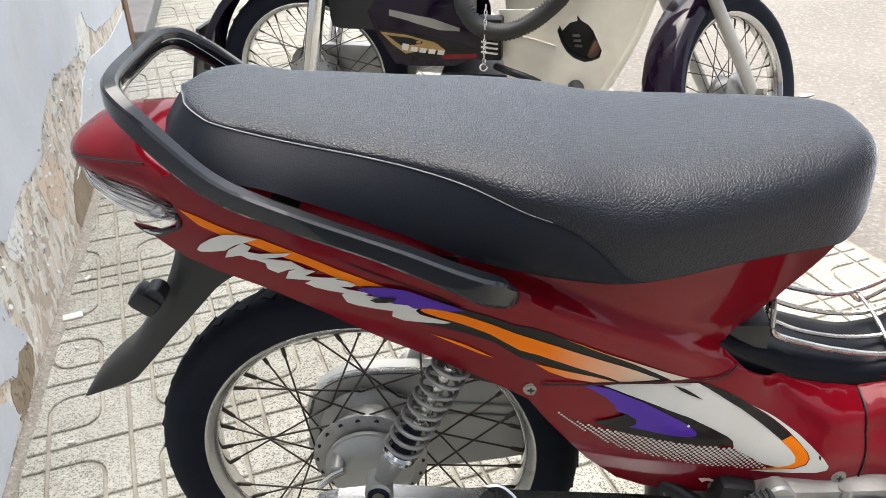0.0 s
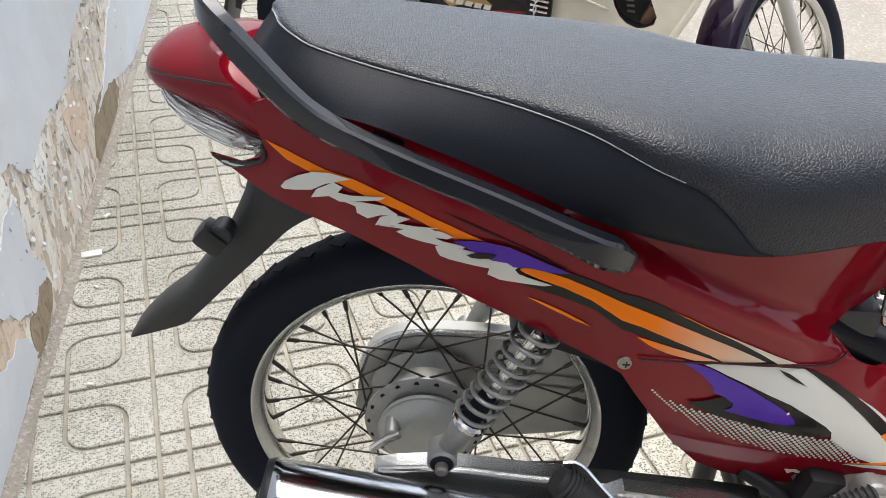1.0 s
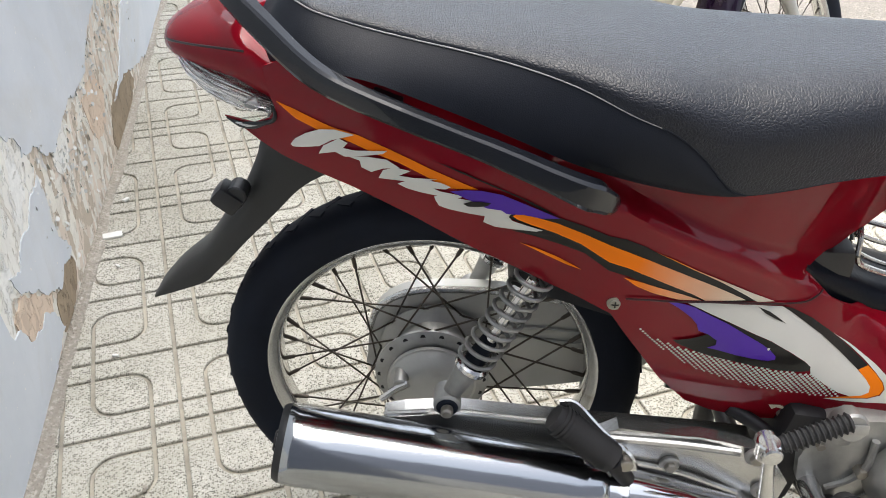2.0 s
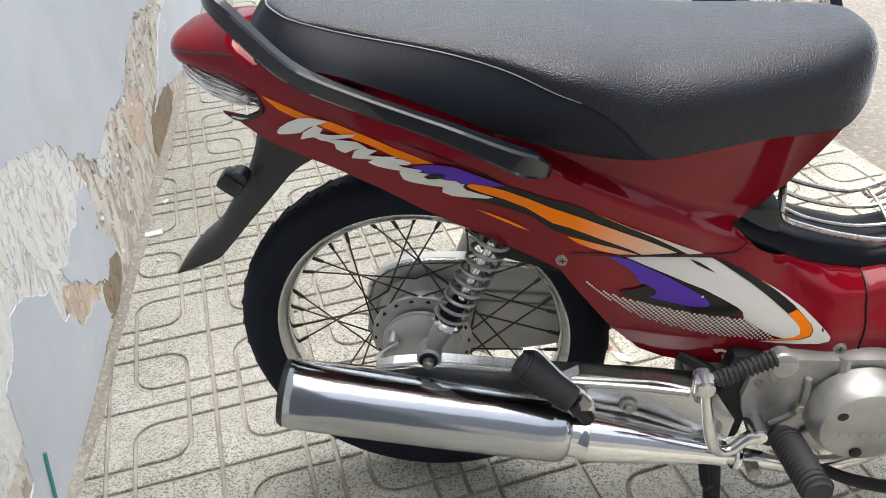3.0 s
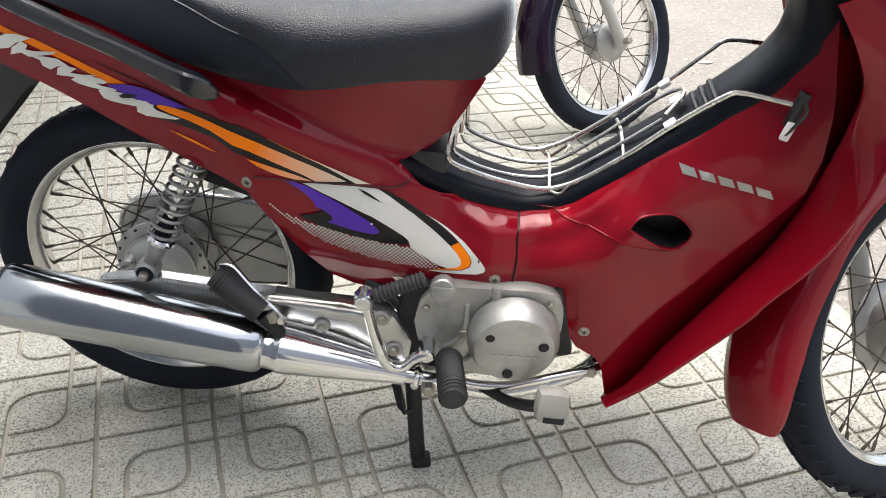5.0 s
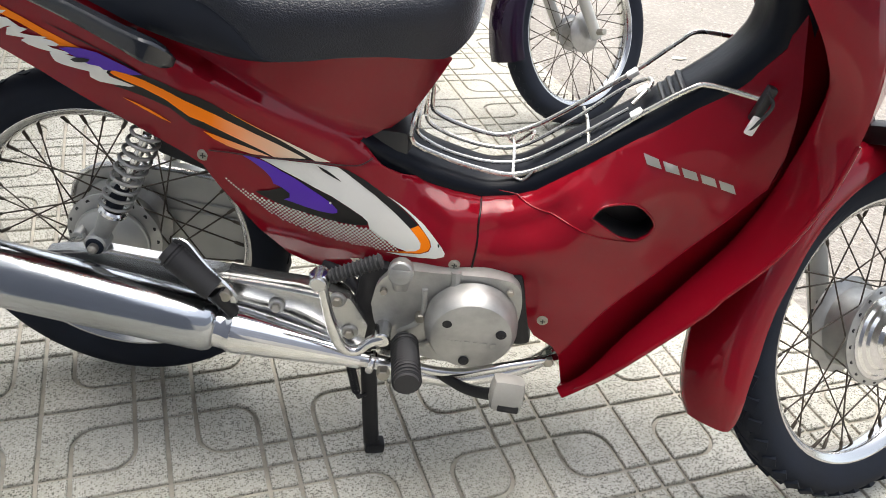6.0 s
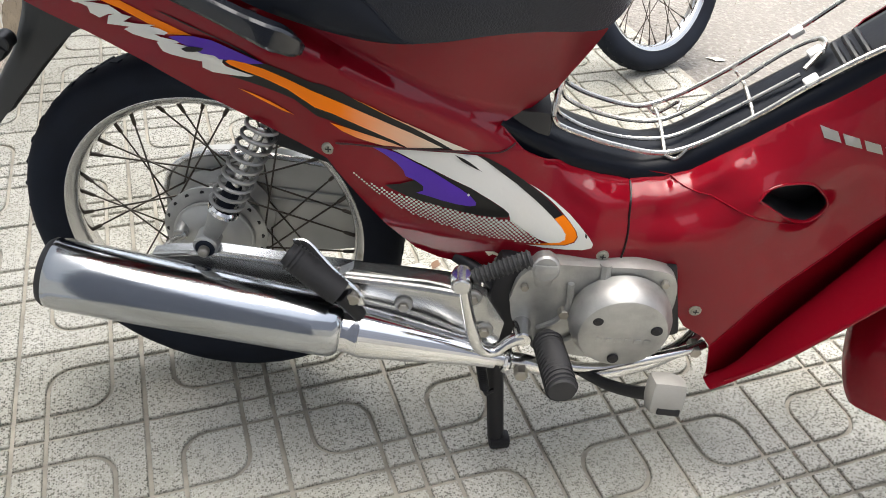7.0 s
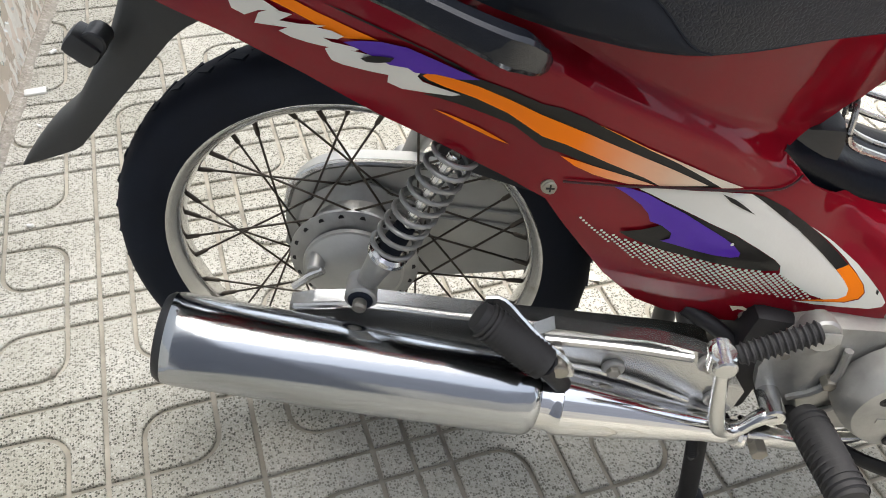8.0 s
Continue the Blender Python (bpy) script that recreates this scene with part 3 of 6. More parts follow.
for k in range(9):
    rib = []
    for ring in lamp_rings[1:]:
        q, mid = Vector(ring[10 + k]), Vector((ring[0][0], 0, (min(p[2] for p in ring) + max(p[2] for p in ring)) / 2))
        rib.append(q + (q - mid).normalized() * 0.0004)
    part("lens_rib", tube(rib, 0.0008, 5, 20), LENS, tail_lamp)
inner = [[(x * 0.96 - .008, y * 0.86, (z - .745) * 0.8 + .745) for x, y, z in r] for r in lamp_rings]
part("reflector_bowl", loft(inner), CHROME, tail_lamp)
for k in range(7):
    fin = [Vector(r[9 + k]) * 1.0 + Vector((0, -.0012, 0)) for r in inner[1:]]
    part("reflector_flute", tube(fin, [.0012, .0028, .0016, .0030, .0012], 6, 18, flat=.5), CHROME if k % 2 else DULL_CHROME, tail_lamp)
# white block set in as the bright highlight at the bulb
part("bulb_highlight", moved(block((.014, .006, .011), bevel=.003), pose(-.183, -.0850, .7325, 0, -24, 6)), TAPE, tail_lamp, "white patch painted as the highlight at the bulb")
part("lamp_bezel", tube([(-.162, -.0945, .737), (-.1585, -.0960, .728), (-.163, -.0945, .7195), (-.178, -.0905, .7145), (-.195, -.0845, .7120)], [.0010, .0022, .0024, .0020, .0010], 7, 24), BLACK, tail_lamp)
part("lamp_lip", tube([(-.216, -.066, .7085), (-.200, -.0745, .7055), (-.186, -.082, .7075), (-.170, -.090, .7145)], [.0012, .0034, .0034, .0014], 8, 20), BLACK, tail_lamp)
part("lamp_trim", tube([(-.204, -.0775, .7085), (-.190, -.0845, .7095), (-.178, -.0895, .7130)], [.0008, .0020, .0010], 6, 14), TAPE, tail_lamp)

# seat: top with pebbled vinyl, smooth sides, pale piping between
st_x = [-.164, -.157, -.149, -.131, -.112, -.068, -.018, .03, .08, .13, .18, .22, .25, .285, .33, .38, .43, .48, .508, .530, .543, .549]
st_top = [.835, .836, .837, .836, .833, .827, .821, .816, .813, .810, .805, .801, .797, .794, .792, .793, .795, .798, .799, .796, .784, .765]
st_ws = [.0, .018, .040, .064, .079, .086, .099, .109, .121, .137, .155, .160, .162, .165, .160, .150, .138, .121, .106, .086, .06, .02]
st_zs = [.830, .830, .830, .828, .825, .815, .809, .803, .795, .784, .766, .751, .728, .6955, .698, .704, .7065, .7035, .704, .7205, .739, .752]
st_wb = [.0, .032, .062, .092, .111, .128, .136, .141, .147, .154, .159, .161, .163, .1655, .1605, .1505, .1385, .1215, .1065, .0865, .0605, .0205]
st_zb = [.776, .776, .777, .780, .784, .782, .768, .752, .734, .716, .7035, .6958, .6925, .693, .697, .7035, .706, .703, .7035, .720, .7385, .7515]
xs = np.linspace(0, 1, 90)
knots = np.linspace(0, 1, len(st_x))


def seat_value(q, t):
    pts = spline([(tt * 3, v) for v, tt in zip(q, knots)], 600)
    return np.interp(t * 3, [p[0] for p in pts], [p[1] for p in pts])


SX, STOP, SWS, SZS, SWB, SZB = (seat_value(q, xs) for q in (st_x, st_top, st_ws, st_zs, st_wb, st_zb))
SMID = LEAN * SX
SWS, SWB = np.maximum(SWS + SMID, 0.0), np.maximum(SWB + SMID, 0.0)
SBACK = 0.027 * np.clip((-.05 - SX) / .10, 0, 1)


# the nose of the seat is boxier than its back
SQ = 0.8 - 0.22 * np.clip((SX - 0.10) / 0.22, 0, 1)


def seat_top_ring(i):
    ring = []
    for k in range(-14, 15):
        a = k / 14 * math.pi / 2
        c, s = abs(math.cos(a)), math.sin(a)
        ring.append((SX[i], SMID[i] - SWS[i] * math.copysign(abs(s) ** SQ[i], s), SZS[i] + (STOP[i] - SZS[i]) * c ** (SQ[i] - 0.08)))
    return ring


seat = part("seat", loft([seat_top_ring(i) for i in range(90)], closed=False, caps=False), SEAT_TOP, bike, "black vinyl dual seat with pebbled top", angle=80)
for sign in (1, -1):
    rows = []
    for i in range(90):
        row = []
        for k in range(7):
            t = k / 6
            w = SWS[i] + (SWB[i] - SWS[i]) * t + 0.006 * math.sin(math.pi * t) * min(1, (SZS[i] - SZB[i]) / 0.05)
            row.append((SX[i] - SBACK[i] * math.sin(t * math.pi / 2), SMID[i] - sign * w, SZS[i] + (SZB[i] - SZS[i]) * t))
        row.append((SX[i] - SBACK[i], SMID[i] - sign * max(0.0, SWB[i] - 0.02), SZB[i] - 0.001))
        rows.append(row)
    shape = loft(rows, closed=False, caps=False)
    part("side_panel", (shape[0], [tuple(reversed(f)) for f in shape[1]] if sign < 0 else shape[1]), SEAT_SIDE, seat, "smooth black vinyl side", angle=80)
    edge = [(SX[i], SMID[i] - sign * (SWS[i] + 0.0006), SZS[i] + 0.0005) for i in range(0, 46)]
    part("piping", tube(edge, [.0008, .0008, .0008, .0007, .0004], 6), PIPING_AND_GLINT, seat)
    fold = [(SX[i], SMID[i] - sign * (SWS[i] + 0.0004), SZS[i] + 0.0002) for i in range(45, 57)]
    part("seam_fold", tube(fold, 0.0009, 6), SEAT_SIDE, seat)
part("seat_base", loft([[(SX[i], SMID[i] - SWB[i] + 0.012, SZB[i] - 0.0005), (SX[i], SMID[i] + SWB[i] - 0.012, SZB[i] - 0.0005), (SX[i], SMID[i] + SWB[i] - 0.03, SZB[i] - 0.008), (SX[i], SMID[i] - SWB[i] + 0.03, SZB[i] - 0.008)] for i in range(10, 84)]), BLACK, seat)

# grab rail, one bent bar round the tail
half = [(.174, -.168, .680), (.168, -.173, .685), (.155, -.177, .6935), (.135, -.177, .7015), (.06, -.161, .7265), (-.02, -.148, .7515), (-.08, -.136, .771), (-.110, -.128, .784), (-.133, -.122, .801), (-.165, -.112, .830), (-.188, -.100, .849), (-.203, -.078, .857), (-.209, -.045, .859), (-.210, 0, .859)]
rail_path = half + [(x, 2 * middle(x) - y, z) for x, y, z in reversed(half[:-1])]
RAIL_KEYS = [0, .01, .03, .07, .15, .26, .36, .5]
RAIL_HIGH = [.0060, .0115, .0150, .0125, .0105, .0110, .0120, .0120]
RAIL_THICK = [.0040, .0075, .0105, .0098, .0088, .0090, .0092, .0092]
RAIL_SECTION = [(.86, -.72), (1.0, -.45), (1.0, .50), (.95, .68), (.74, .92), (.60, 1.0), (-.6, 1.0), (-.9, .8), (-1.0, .45), (-1.0, -.6), (-.7, -.95), (.55, -1.0)]
line = [Vector(q) for q in spline(rail_path, 170)]
rings = []
for i, q in enumerate(line):
    t = i / 169
    high, thick = (float(np.interp(min(t, 1 - t), RAIL_KEYS, v)) for v in (RAIL_HIGH, RAIL_THICK))
    d = (line[min(i + 1, 169)] - line[max(i - 1, 0)]).normalized()
    out = d.cross(Vector((0, 0, 1))).normalized() * -1
    up = d.cross(out)
    rings.append([q - out * thick * o + up * high * (h if up.z > 0 else -h) for o, h in RAIL_SECTION])
grab_rail = part("grab_rail", loft(rings), RAIL, bike, "satin black grab rail", angle=22)
# pale grey lines standing in for the highlight in the rail's groove
for first, last in ((12, 74), (95, 157)):
    groove = []
    for i in range(first, last):
        mid_face = (Vector(rings[i][1]) + Vector(rings[i][2])) / 2
        away = (Vector(rings[i][2]) - Vector(rings[i][8])).normalized()
        groove.append(mid_face + away * .0002)
    part("rail_highlight", tube(groove, 0.0006, 5), PIPING_AND_GLINT, grab_rail)
for sign in (1, -1):
    part("rail_bracket", moved(block((.03, .05, .012)), pose(-.045, -sign * .118, .760, 0, 18)), BLACK, grab_rail)
    part("rail_bracket", moved(block((.03, .05, .012)), pose(.105, -sign * .135, .703, 0, 18)), BLACK, grab_rail)

# rear mudguard, a curved channel with a flap
outer = spline([(-.165, .735), (-.182, .700), (-.198, .662), (-.2045, .639), (-.217, .610), (-.232, .580), (-.250, .555), (-.268, .528), (-.286, .504), (-.320, .474), (-.346, .445), (-.359, .427)], 34)
inner_line = spline([(-.085, .650), (-.127, .624), (-.142, .615), (-.158, .602), (-.176, .582), (-.201, .554), (-.226, .5265), (-.254, .494), (-.273, .4725), (-.2865, .459), (-.323, .441), (-.357, .4255)], 34)
rings = []
for i, (o, q) in enumerate(zip(outer, inner_line)):
    w = .036 - .012 * (i / 33) ** 3
    ring = []
    for t, p in ((0, -1), (.45, -1.02), (.8, -.92), (.97, -.6), (1, 0), (.97, .6), (.8, .92), (.45, 1.02), (0, 1), (0, .94), (.43, .95), (.74, .85), (.90, .55), (.93, 0), (.90, -.55), (.74, -.85), (.43, -.95), (0, -.94)):
        x, z = q + (o - q) * t
        ring.append((x, middle(x) + w * p, z))
    rings.append(ring)
mudguard = part("rear_mudguard", loft(rings), GREY_PLASTIC, bike, "faded dark grey plastic rear mudguard", angle=50)
part("side_reflector", join(moved(block((.034, .030, .026), bevel=.008), pose(-.233, -.046, .600, 0, 40)), rod((-.222, -.030, .606), (-.222, -.056, .606), .012)), BLACK, mudguard, "small black side reflector mount")
inner_guard = [[(.31 * math.cos(a) * r, w, .297 + .31 * math.sin(a) * r) for w, r in ((-.045, .96), (-.04, 1.0), (.04, 1.0), (.045, .96), (.04, .985), (-.04, .985))] for a in np.linspace(radians(24), radians(88), 20)]
part("inner_fender", loft(inner_guard), BLACK, bike)


# ---- wheels ----
Y_AXIS = Matrix.Rotation(radians(-90), 4, "X")
SPOKE_MESH = {}


def wheel(name, parent, centre, turn=0.0, tread=.2785, flange=0.078, near=-0.020, far=0.036, drum=0.066, rim_mat=None, label="", tilt=0.0, bold=False):
    """A wire-spoked wheel with its axle along y: rim, tyre with tread, drum hub, spokes."""
    at = centre if isinstance(centre, Matrix) else pose(*centre, 0, tilt, turn)
    rim = part(name, revolve([(.2290, -.0230), (.2285, -.0205), (.219, -.019), (.213, -.010), (.2115, 0), (.213, .010), (.219, .019), (.2285, .0205), (.2290, .0230), (.2255, .0240), (.2220, .0232), (.2195, .0205), (.2165, .0190), (.2120, .0150), (.2090, .008), (.2080, 0), (.2090, -.008), (.2120, -.0150), (.2165, -.0190), (.2195, -.0205), (.2220, -.0232), (.2255, -.0240)], 96, True, Y_AXIS), rim_mat or RIM_METAL, parent, label, at=at, angle=35)
    part("tyre", revolve([(.221, -.0215), (.229, -.0255), (.240, -.032), (.255, -.036), (.267, -.0345), (.2765, -.028), (.2825, -.017), (.2845, -.006), (.2845, .006), (.2825, .017), (.2765, .028), (.267, .0345), (.255, .036), (.240, .032), (.229, .0255), (.221, .0215), (.2135, .008), (.2135, -.008)], 96, True, Y_AXIS), RUBBER, rim, "black ribbed tyre", angle=60)
    blocks = []
    size, skew = ((.024, .020, .0075), 22) if bold else ((.013, .012, .0026), 0)
    for k in range(44):
        for s in (-1, 1):
            a = 2 * math.pi * (k + 0.25 * s) / 44
            m = Matrix.Rotation(a, 4, "Y") @ Matrix.Translation((0, s * .0225, tread)) @ Matrix.Rotation(radians(-s * 30), 4, "X") @ Matrix.Rotation(radians(s * skew), 4, "Z")
            blocks.append(block(size, m, 0))
            m = Matrix.Rotation(a + 0.07, 4, "Y") @ Matrix.Translation((0, s * .0075, .2836)) @ Matrix.Rotation(radians(s * 34), 4, "Z")
            blocks.append(block((.022, .009, .0035 if bold else .0026), m, 0))
    part("tread", join(*blocks), RUBBER, rim, smooth=False)
    part("hub", revolve([(.016, near - .012), (.030, near - .012), (drum - .01, near - .006), (flange - .006, near - .003), (flange, near), (flange, near + .004), (flange - .010, near + .008), (drum - .006, near + .014), (drum - .006, far - .014), (flange - .010, far - .008), (flange, far - .004), (flange, far), (flange - .01, far + .004), (.03, far + .008), (.016, far + .010)], 48, False, Y_AXIS), ALLOY, rim, "cast alloy drum hub", angle=30)
    for s in (near + .0005, far - .0005):
        for k in range(18):
            a = 2 * math.pi * (k + 0.5) / 18
            r = flange - .007
            part("spoke_hole", revolve([(.0036, -.0028), (.0036, .0028)], 8, False, Matrix.Rotation(a, 4, "Y") @ Matrix.Translation((0, s + .002 * (1 if s > 0 else -1) + .001, r)) @ Y_AXIS), DARK, rim)
    for k in range(36):
        s = near + .002 if k % 2 else far - .002
        cross = 1 if (k // 2) % 2 else -1
        a = 2 * math.pi * k / 36
        b = a + cross * radians(62)
        hub = Vector((math.sin(b) * (flange - .006), s, math.cos(b) * (flange - .006)))
        end = Vector((math.sin(a) * .2095, 0.003 * (1 if s > 0 else -1), math.cos(a) * .2095))
        length = round((end - hub).length, 4)
        if length not in SPOKE_MESH:
            shape = join(revolve([(.0014, 0), (.0014, length)], 6), revolve([(.0018, length - .019), (.0029, length - .016), (.0031, length - .002), (.0031, length + .004)], 7))
            SPOKE_MESH[length] = mesh_of("spoke", *shape, SPOKE_STEEL)
        ob = attach(new("spoke", SPOKE_MESH[length]), rim)
        ob.matrix_basis = along(hub, end)
    return rim


AXLE_Z = .300
rear_wheel = wheel("rear_wheel", bike, (0, .015, AXLE_Z), -1.7, .2738, label="spoked rear wheel with chrome rim")
part("brake_panel", revolve([(.006, -.056), (.034, -.054), (.046, -.048), (.0545, -.040), (.0575, -.036), (.0605, -.0355), (.0605, -.030)], 48, False, Matrix.Translation((0, .015, AXLE_Z)) @ Y_AXIS), GREY_PAINT, bike, "grey domed brake panel")
part("brake_arm_boss", rod((-.040, -.02, .322), (-.040, -.052, .322), .010), ALLOY, bike)
part("brake_arm", tube([(-.030, -.050, .326), (-.045, -.052, .318), (-.065, -.054, .300)], .005, 8), DULL_CHROME, bike)
# chain case on the far side
case = []
case_line = [(-.095, .28), (-.092, .32), (-.075, .365), (-.03, .392), (.05, .398), (.13, .392), (.20, .38), (.30, .37), (.32, .34), (.30, .27), (.20, .235), (.05, .215), (-.05, .225), (-.095, .255)]
shape = sheet(case_line, lambda x, z: 0.0, 0.03, 0.03, curve=60)
part("chain_case", ([(x, y + .058, z) for x, y, z in shape[0]], shape[1]), GREY_PAINT, bike, "silver grey chain case", angle=50)
part("case_lip", tube([(-.092, .060, .325), (-.076, .060, .366), (-.03, .060, .394), (.05, .060, .400), (.13, .060, .394), (.20, .060, .382), (.26, .060, .375)], .005, 8, 40), SILVER, bike)
for z in (.325, .345):
    part("case_rib", tube([(.07, .0555, z), (.16, .0555, z - .006), (.25, .0555, z - .015)], .0022, 6), GREY_PAINT, bike)

# swing arms with the plate that carries the pegs
for sign in (1, -1):
    y = -.112 * sign
    arm = loft([[(x, y - t * sign, zc - h), (x, y + t * sign, zc - h), (x, y + t * sign, zc + h), (x, y - t * sign, zc + h)] for x, zc, h, t in ((-.055, .318, .024, .010), (-.03, .321, .026, .012), (.03, .325, .028, .013), (.12, .318, .027, .013), (.22, .31, .027, .014), (.34, .30, .028, .015), (.40, .295, .026, .015))])
    swing = part("swing_arm", arm, SILVER, bike, "silver swing arm", smooth=False)
    part("arm_rim", tube([(-.05, y - .010 * sign, .343), (.03, y - .012 * sign, .353), (.12, y - .012 * sign, .345), (.25, y - .012 * sign, .336), (.36, y - .014 * sign, .328)], .004, 8, 30), SILVER, swing)
    part("axle_nut", rod((0, y - .012 * sign, AXLE_Z), (0, y - .03 * sign, AXLE_Z), .012, seg=6), BOLT_STEEL, swing)
    part("chain_adjuster", moved(block((.05, .006, .034)), pose(-.03, y - .013 * sign, .312)), DULL_CHROME, swing)
    part("adjuster_bolt", rod((-.05, y - .02 * sign, .318), (-.085, y - .02 * sign, .322), .004), BOLT_STEEL, swing)
    # plate between swing arm pivot and footpegs
plate_line = [(.205, .352), (.225, .365), (.30, .356), (.37, .352), (.405, .345), (.432, .305), (.428, .27), (.405, .245), (.36, .242), (.26, .262), (.225, .29)]
shape = sheet(plate_line, lambda x, z: .152 + .02 * max(0, (x - .33)) / .1, 0.018, 0.02)
mount_plate = part("mount_plate", shape, SILVER, bike, "polished silver footpeg plate", angle=30)
part("plate_rib", tube([(.215, -.156, .352), (.30, -.157, .347), (.37, -.162, .343)], .005, 8, 20), SILVER, mount_plate)
part("plate_rib", tube([(.23, -.156, .315), (.30, -.157, .30), (.38, -.165, .275)], .004, 8, 20), SILVER, mount_plate)
for x, y, z, r in ((.294, -.157, .310, .0095), (.386, -.170, .343, .0095), (.406, -.172, .287, .0095)):
    part("bolt", rod((x, y + .004, z), (x, y - .007, z), r * .8, seg=6), BOLT_STEEL, mount_plate, smooth=False)
    part("washer", rod((x, y + .006, z), (x, y - .0015, z), r * 1.3, seg=20), ALLOY, mount_plate)

# rear shock: lower clevis, damper, coil, upper eye
for sign in (1, -1):
    yy, sx = -.112 * sign, 0.0 if sign == 1 else .030
    shock = part("shock_absorber", rod((.05 + sx, yy, .42), (.112 + sx, yy, .55), .0065), DULL_CHROME, bike, "chrome rear shock absorber with coil spring")
    part("lower_clevis", join(rod((.022 + sx, yy, .364), (.05 + sx, yy, .424), .010, .017), rod((.022 + sx, yy - .016 * sign, .364), (.022 + sx, yy + .016 * sign, .364), .017)), ALLOY, shock)
    part("clevis_washer", rod((.022 + sx, yy - .012 * sign, .364), (.022 + sx, yy - .0185 * sign, .364), .0135), RUBBER, shock)
    part("clevis_bolt", rod((.022 + sx, yy - .012 * sign, .364), (.022 + sx, yy - .029 * sign, .364), .0075, seg=12, chamfer=.3), BOLT_STEEL, shock)
    part("bump_rubber", rod((.052 + sx, yy, .427), (.068 + sx, yy, .460), .0125, .0105), RUBBER, shock)
    part("spring_seat", rod((.0475 + sx, yy, .415), (.0525 + sx, yy, .426), .0215), DULL_CHROME, shock)
    turns, pts = 8.8, []
    a, b = Vector((.052 + sx, yy, .427)), Vector((.114 + sx, yy, .556))
    m = along(a, b)
    for k in range(int(turns * 16)):
        t = k / (turns * 16)
        ang = 2 * math.pi * turns * t
        pts.append(m @ Vector(((.0215 - .001 * t) * math.cos(ang), (.0215 - .001 * t) * math.sin(ang), (b - a).length * t)))
    part("coil_spring", tube(pts, .0027, 8), SPRING, shock)
    part("upper_eye", rod((.115 + sx, yy - .014 + .02 * sign, .565), (.115 + sx, yy + .014 + .02 * sign, .565), .014), ALLOY, shock)

# exhaust
ex = lambda x, z: Vector((x, -.178, z))
a, b = ex(-.1665, .348), ex(.2115, .2825)
L = (b - a).length
muffler = part("muffler", revolve([(.030, -.002), (.041, -.004), (.0465, .002), (.048, .012), (.0478, .06), (.0465, .2), (.0438, L - .04), (.0428, L - .012), (.0395, L - .004), (.0345, L)], 40, m=along(a, b)), MUFFLER_CHROME, bike, "long polished chrome exhaust muffler", angle=50)
part("end_cap", revolve([(.012, .010), (.030, -.008), (.0425, -.007), (.0462, -.001), (.0462, .004)], 40, m=along(a, b)), BLACK, muffler)
part("outlet_pipe", rod(a - (b - a).normalized() * .012, a, .013), DARK, muffler)
part("collar", revolve([(.033, -.002), (.0335, .008), (.0335, .016), (.0355, .020), (.0355, .030)], 36, m=along(b, b + (b - a))), CHROME, muffler)
c, d = ex(.2325, .2785), ex(.425, .246)
part("heat_cone", revolve([(.034, 0), (.0365, .002), (.0355, .02), (.027, .10), (.0185, .17), (.0175, (d - c).length)], 36, m=along(c, d)), CHROME, muffler)
part("exhaust_pipe", tube([(.42, -.178, .2465), (.47, -.178, .237), (.52, -.165, .212), (.57, -.15, .196), (.62, -.135, .196), (.68, -.11, .20), (.73, -.08, .215), (.755, -.04, .25), (.76, 0, .30)], .0125, 14, 60), DULL_CHROME, muffler)
part("pipe_bolt", rod((.462, -.176, .236), (.462, -.205, .236), .010, seg=6), BOLT_STEEL, muffler)
part("pipe_clamp", rod((.437, -.178, .2415), (.447, -.178, .2395), .0195), CHROME, muffler)
for k in range(10):
    part("stamp_mark", moved(block((.006, .0008, .0035), bevel=0), pose(.06 + .0085 * k, -.2085 + .0003 * k, .3345 - .0015 * k, -48, 8)), DULL_CHROME, muffler)

# rear peg folded up, with bracket
PEG_A, PEG_B = Vector((.143, -.172, .402)), Vector((.213, -.190, .355))
peg_way = (PEG_B - PEG_A).normalized()
peg = part("rear_footpeg", tube([PEG_A, PEG_A.lerp(PEG_B, .04), PEG_A.lerp(PEG_B, .35), PEG_A.lerp(PEG_B, .7), PEG_B], [.0150, .0180, .0185, .0185, .0180], 18, 24), PEG_RUBBER, bike, "black rubber rear footpeg folded up")
for k in range(14):
    q = PEG_A.lerp(PEG_B, .10 + .062 * k)
    part("peg_ridge", rod(q - peg_way * .0014, q + peg_way * .0014, .0196, seg=18), PEG_RUBBER, peg)
bar = [Vector((.150, -.160, .409)), Vector((.164, -.160, .408)), Vector((.183, -.168, .391)), Vector((.208, -.178, .367)), Vector((.231, -.184, .346)), Vector((.236, -.186, .334))]
part("peg_bracket", tube(bar, [.007, .009, .009, .010, .012, .011], 8, 24, flat=.35, power=.5), DULL_CHROME, peg, "bright steel peg bracket", angle=30)
part("peg_stem", rod((.214, -.188, .352), (.238, -.183, .312), .0125, .010), DARK, peg)
part("peg_pin", rod((.229, -.170, .349), (.229, -.194, .349), .0065), BOLT_STEEL, peg)
part("peg_pin_head", rod((.229, -.192, .349), (.229, -.197, .349), .0090, seg=16), BOLT_STEEL, peg)

# kick starter
kick = part("kick_starter", tube([(.368, -.222, .420), (.373, -.222, .395), (.381, -.22, .355), (.392, -.216, .312), (.404, -.21, .288), (.422, -.206, .284), (.44, -.202, .300), (.456, -.198, .306)], [.0085, .0072, .0076, .0085, .0085, .0078, .0075, .010], 12, 50), DULL_CHROME, bike, "chrome kick starter lever with rubber pedal")
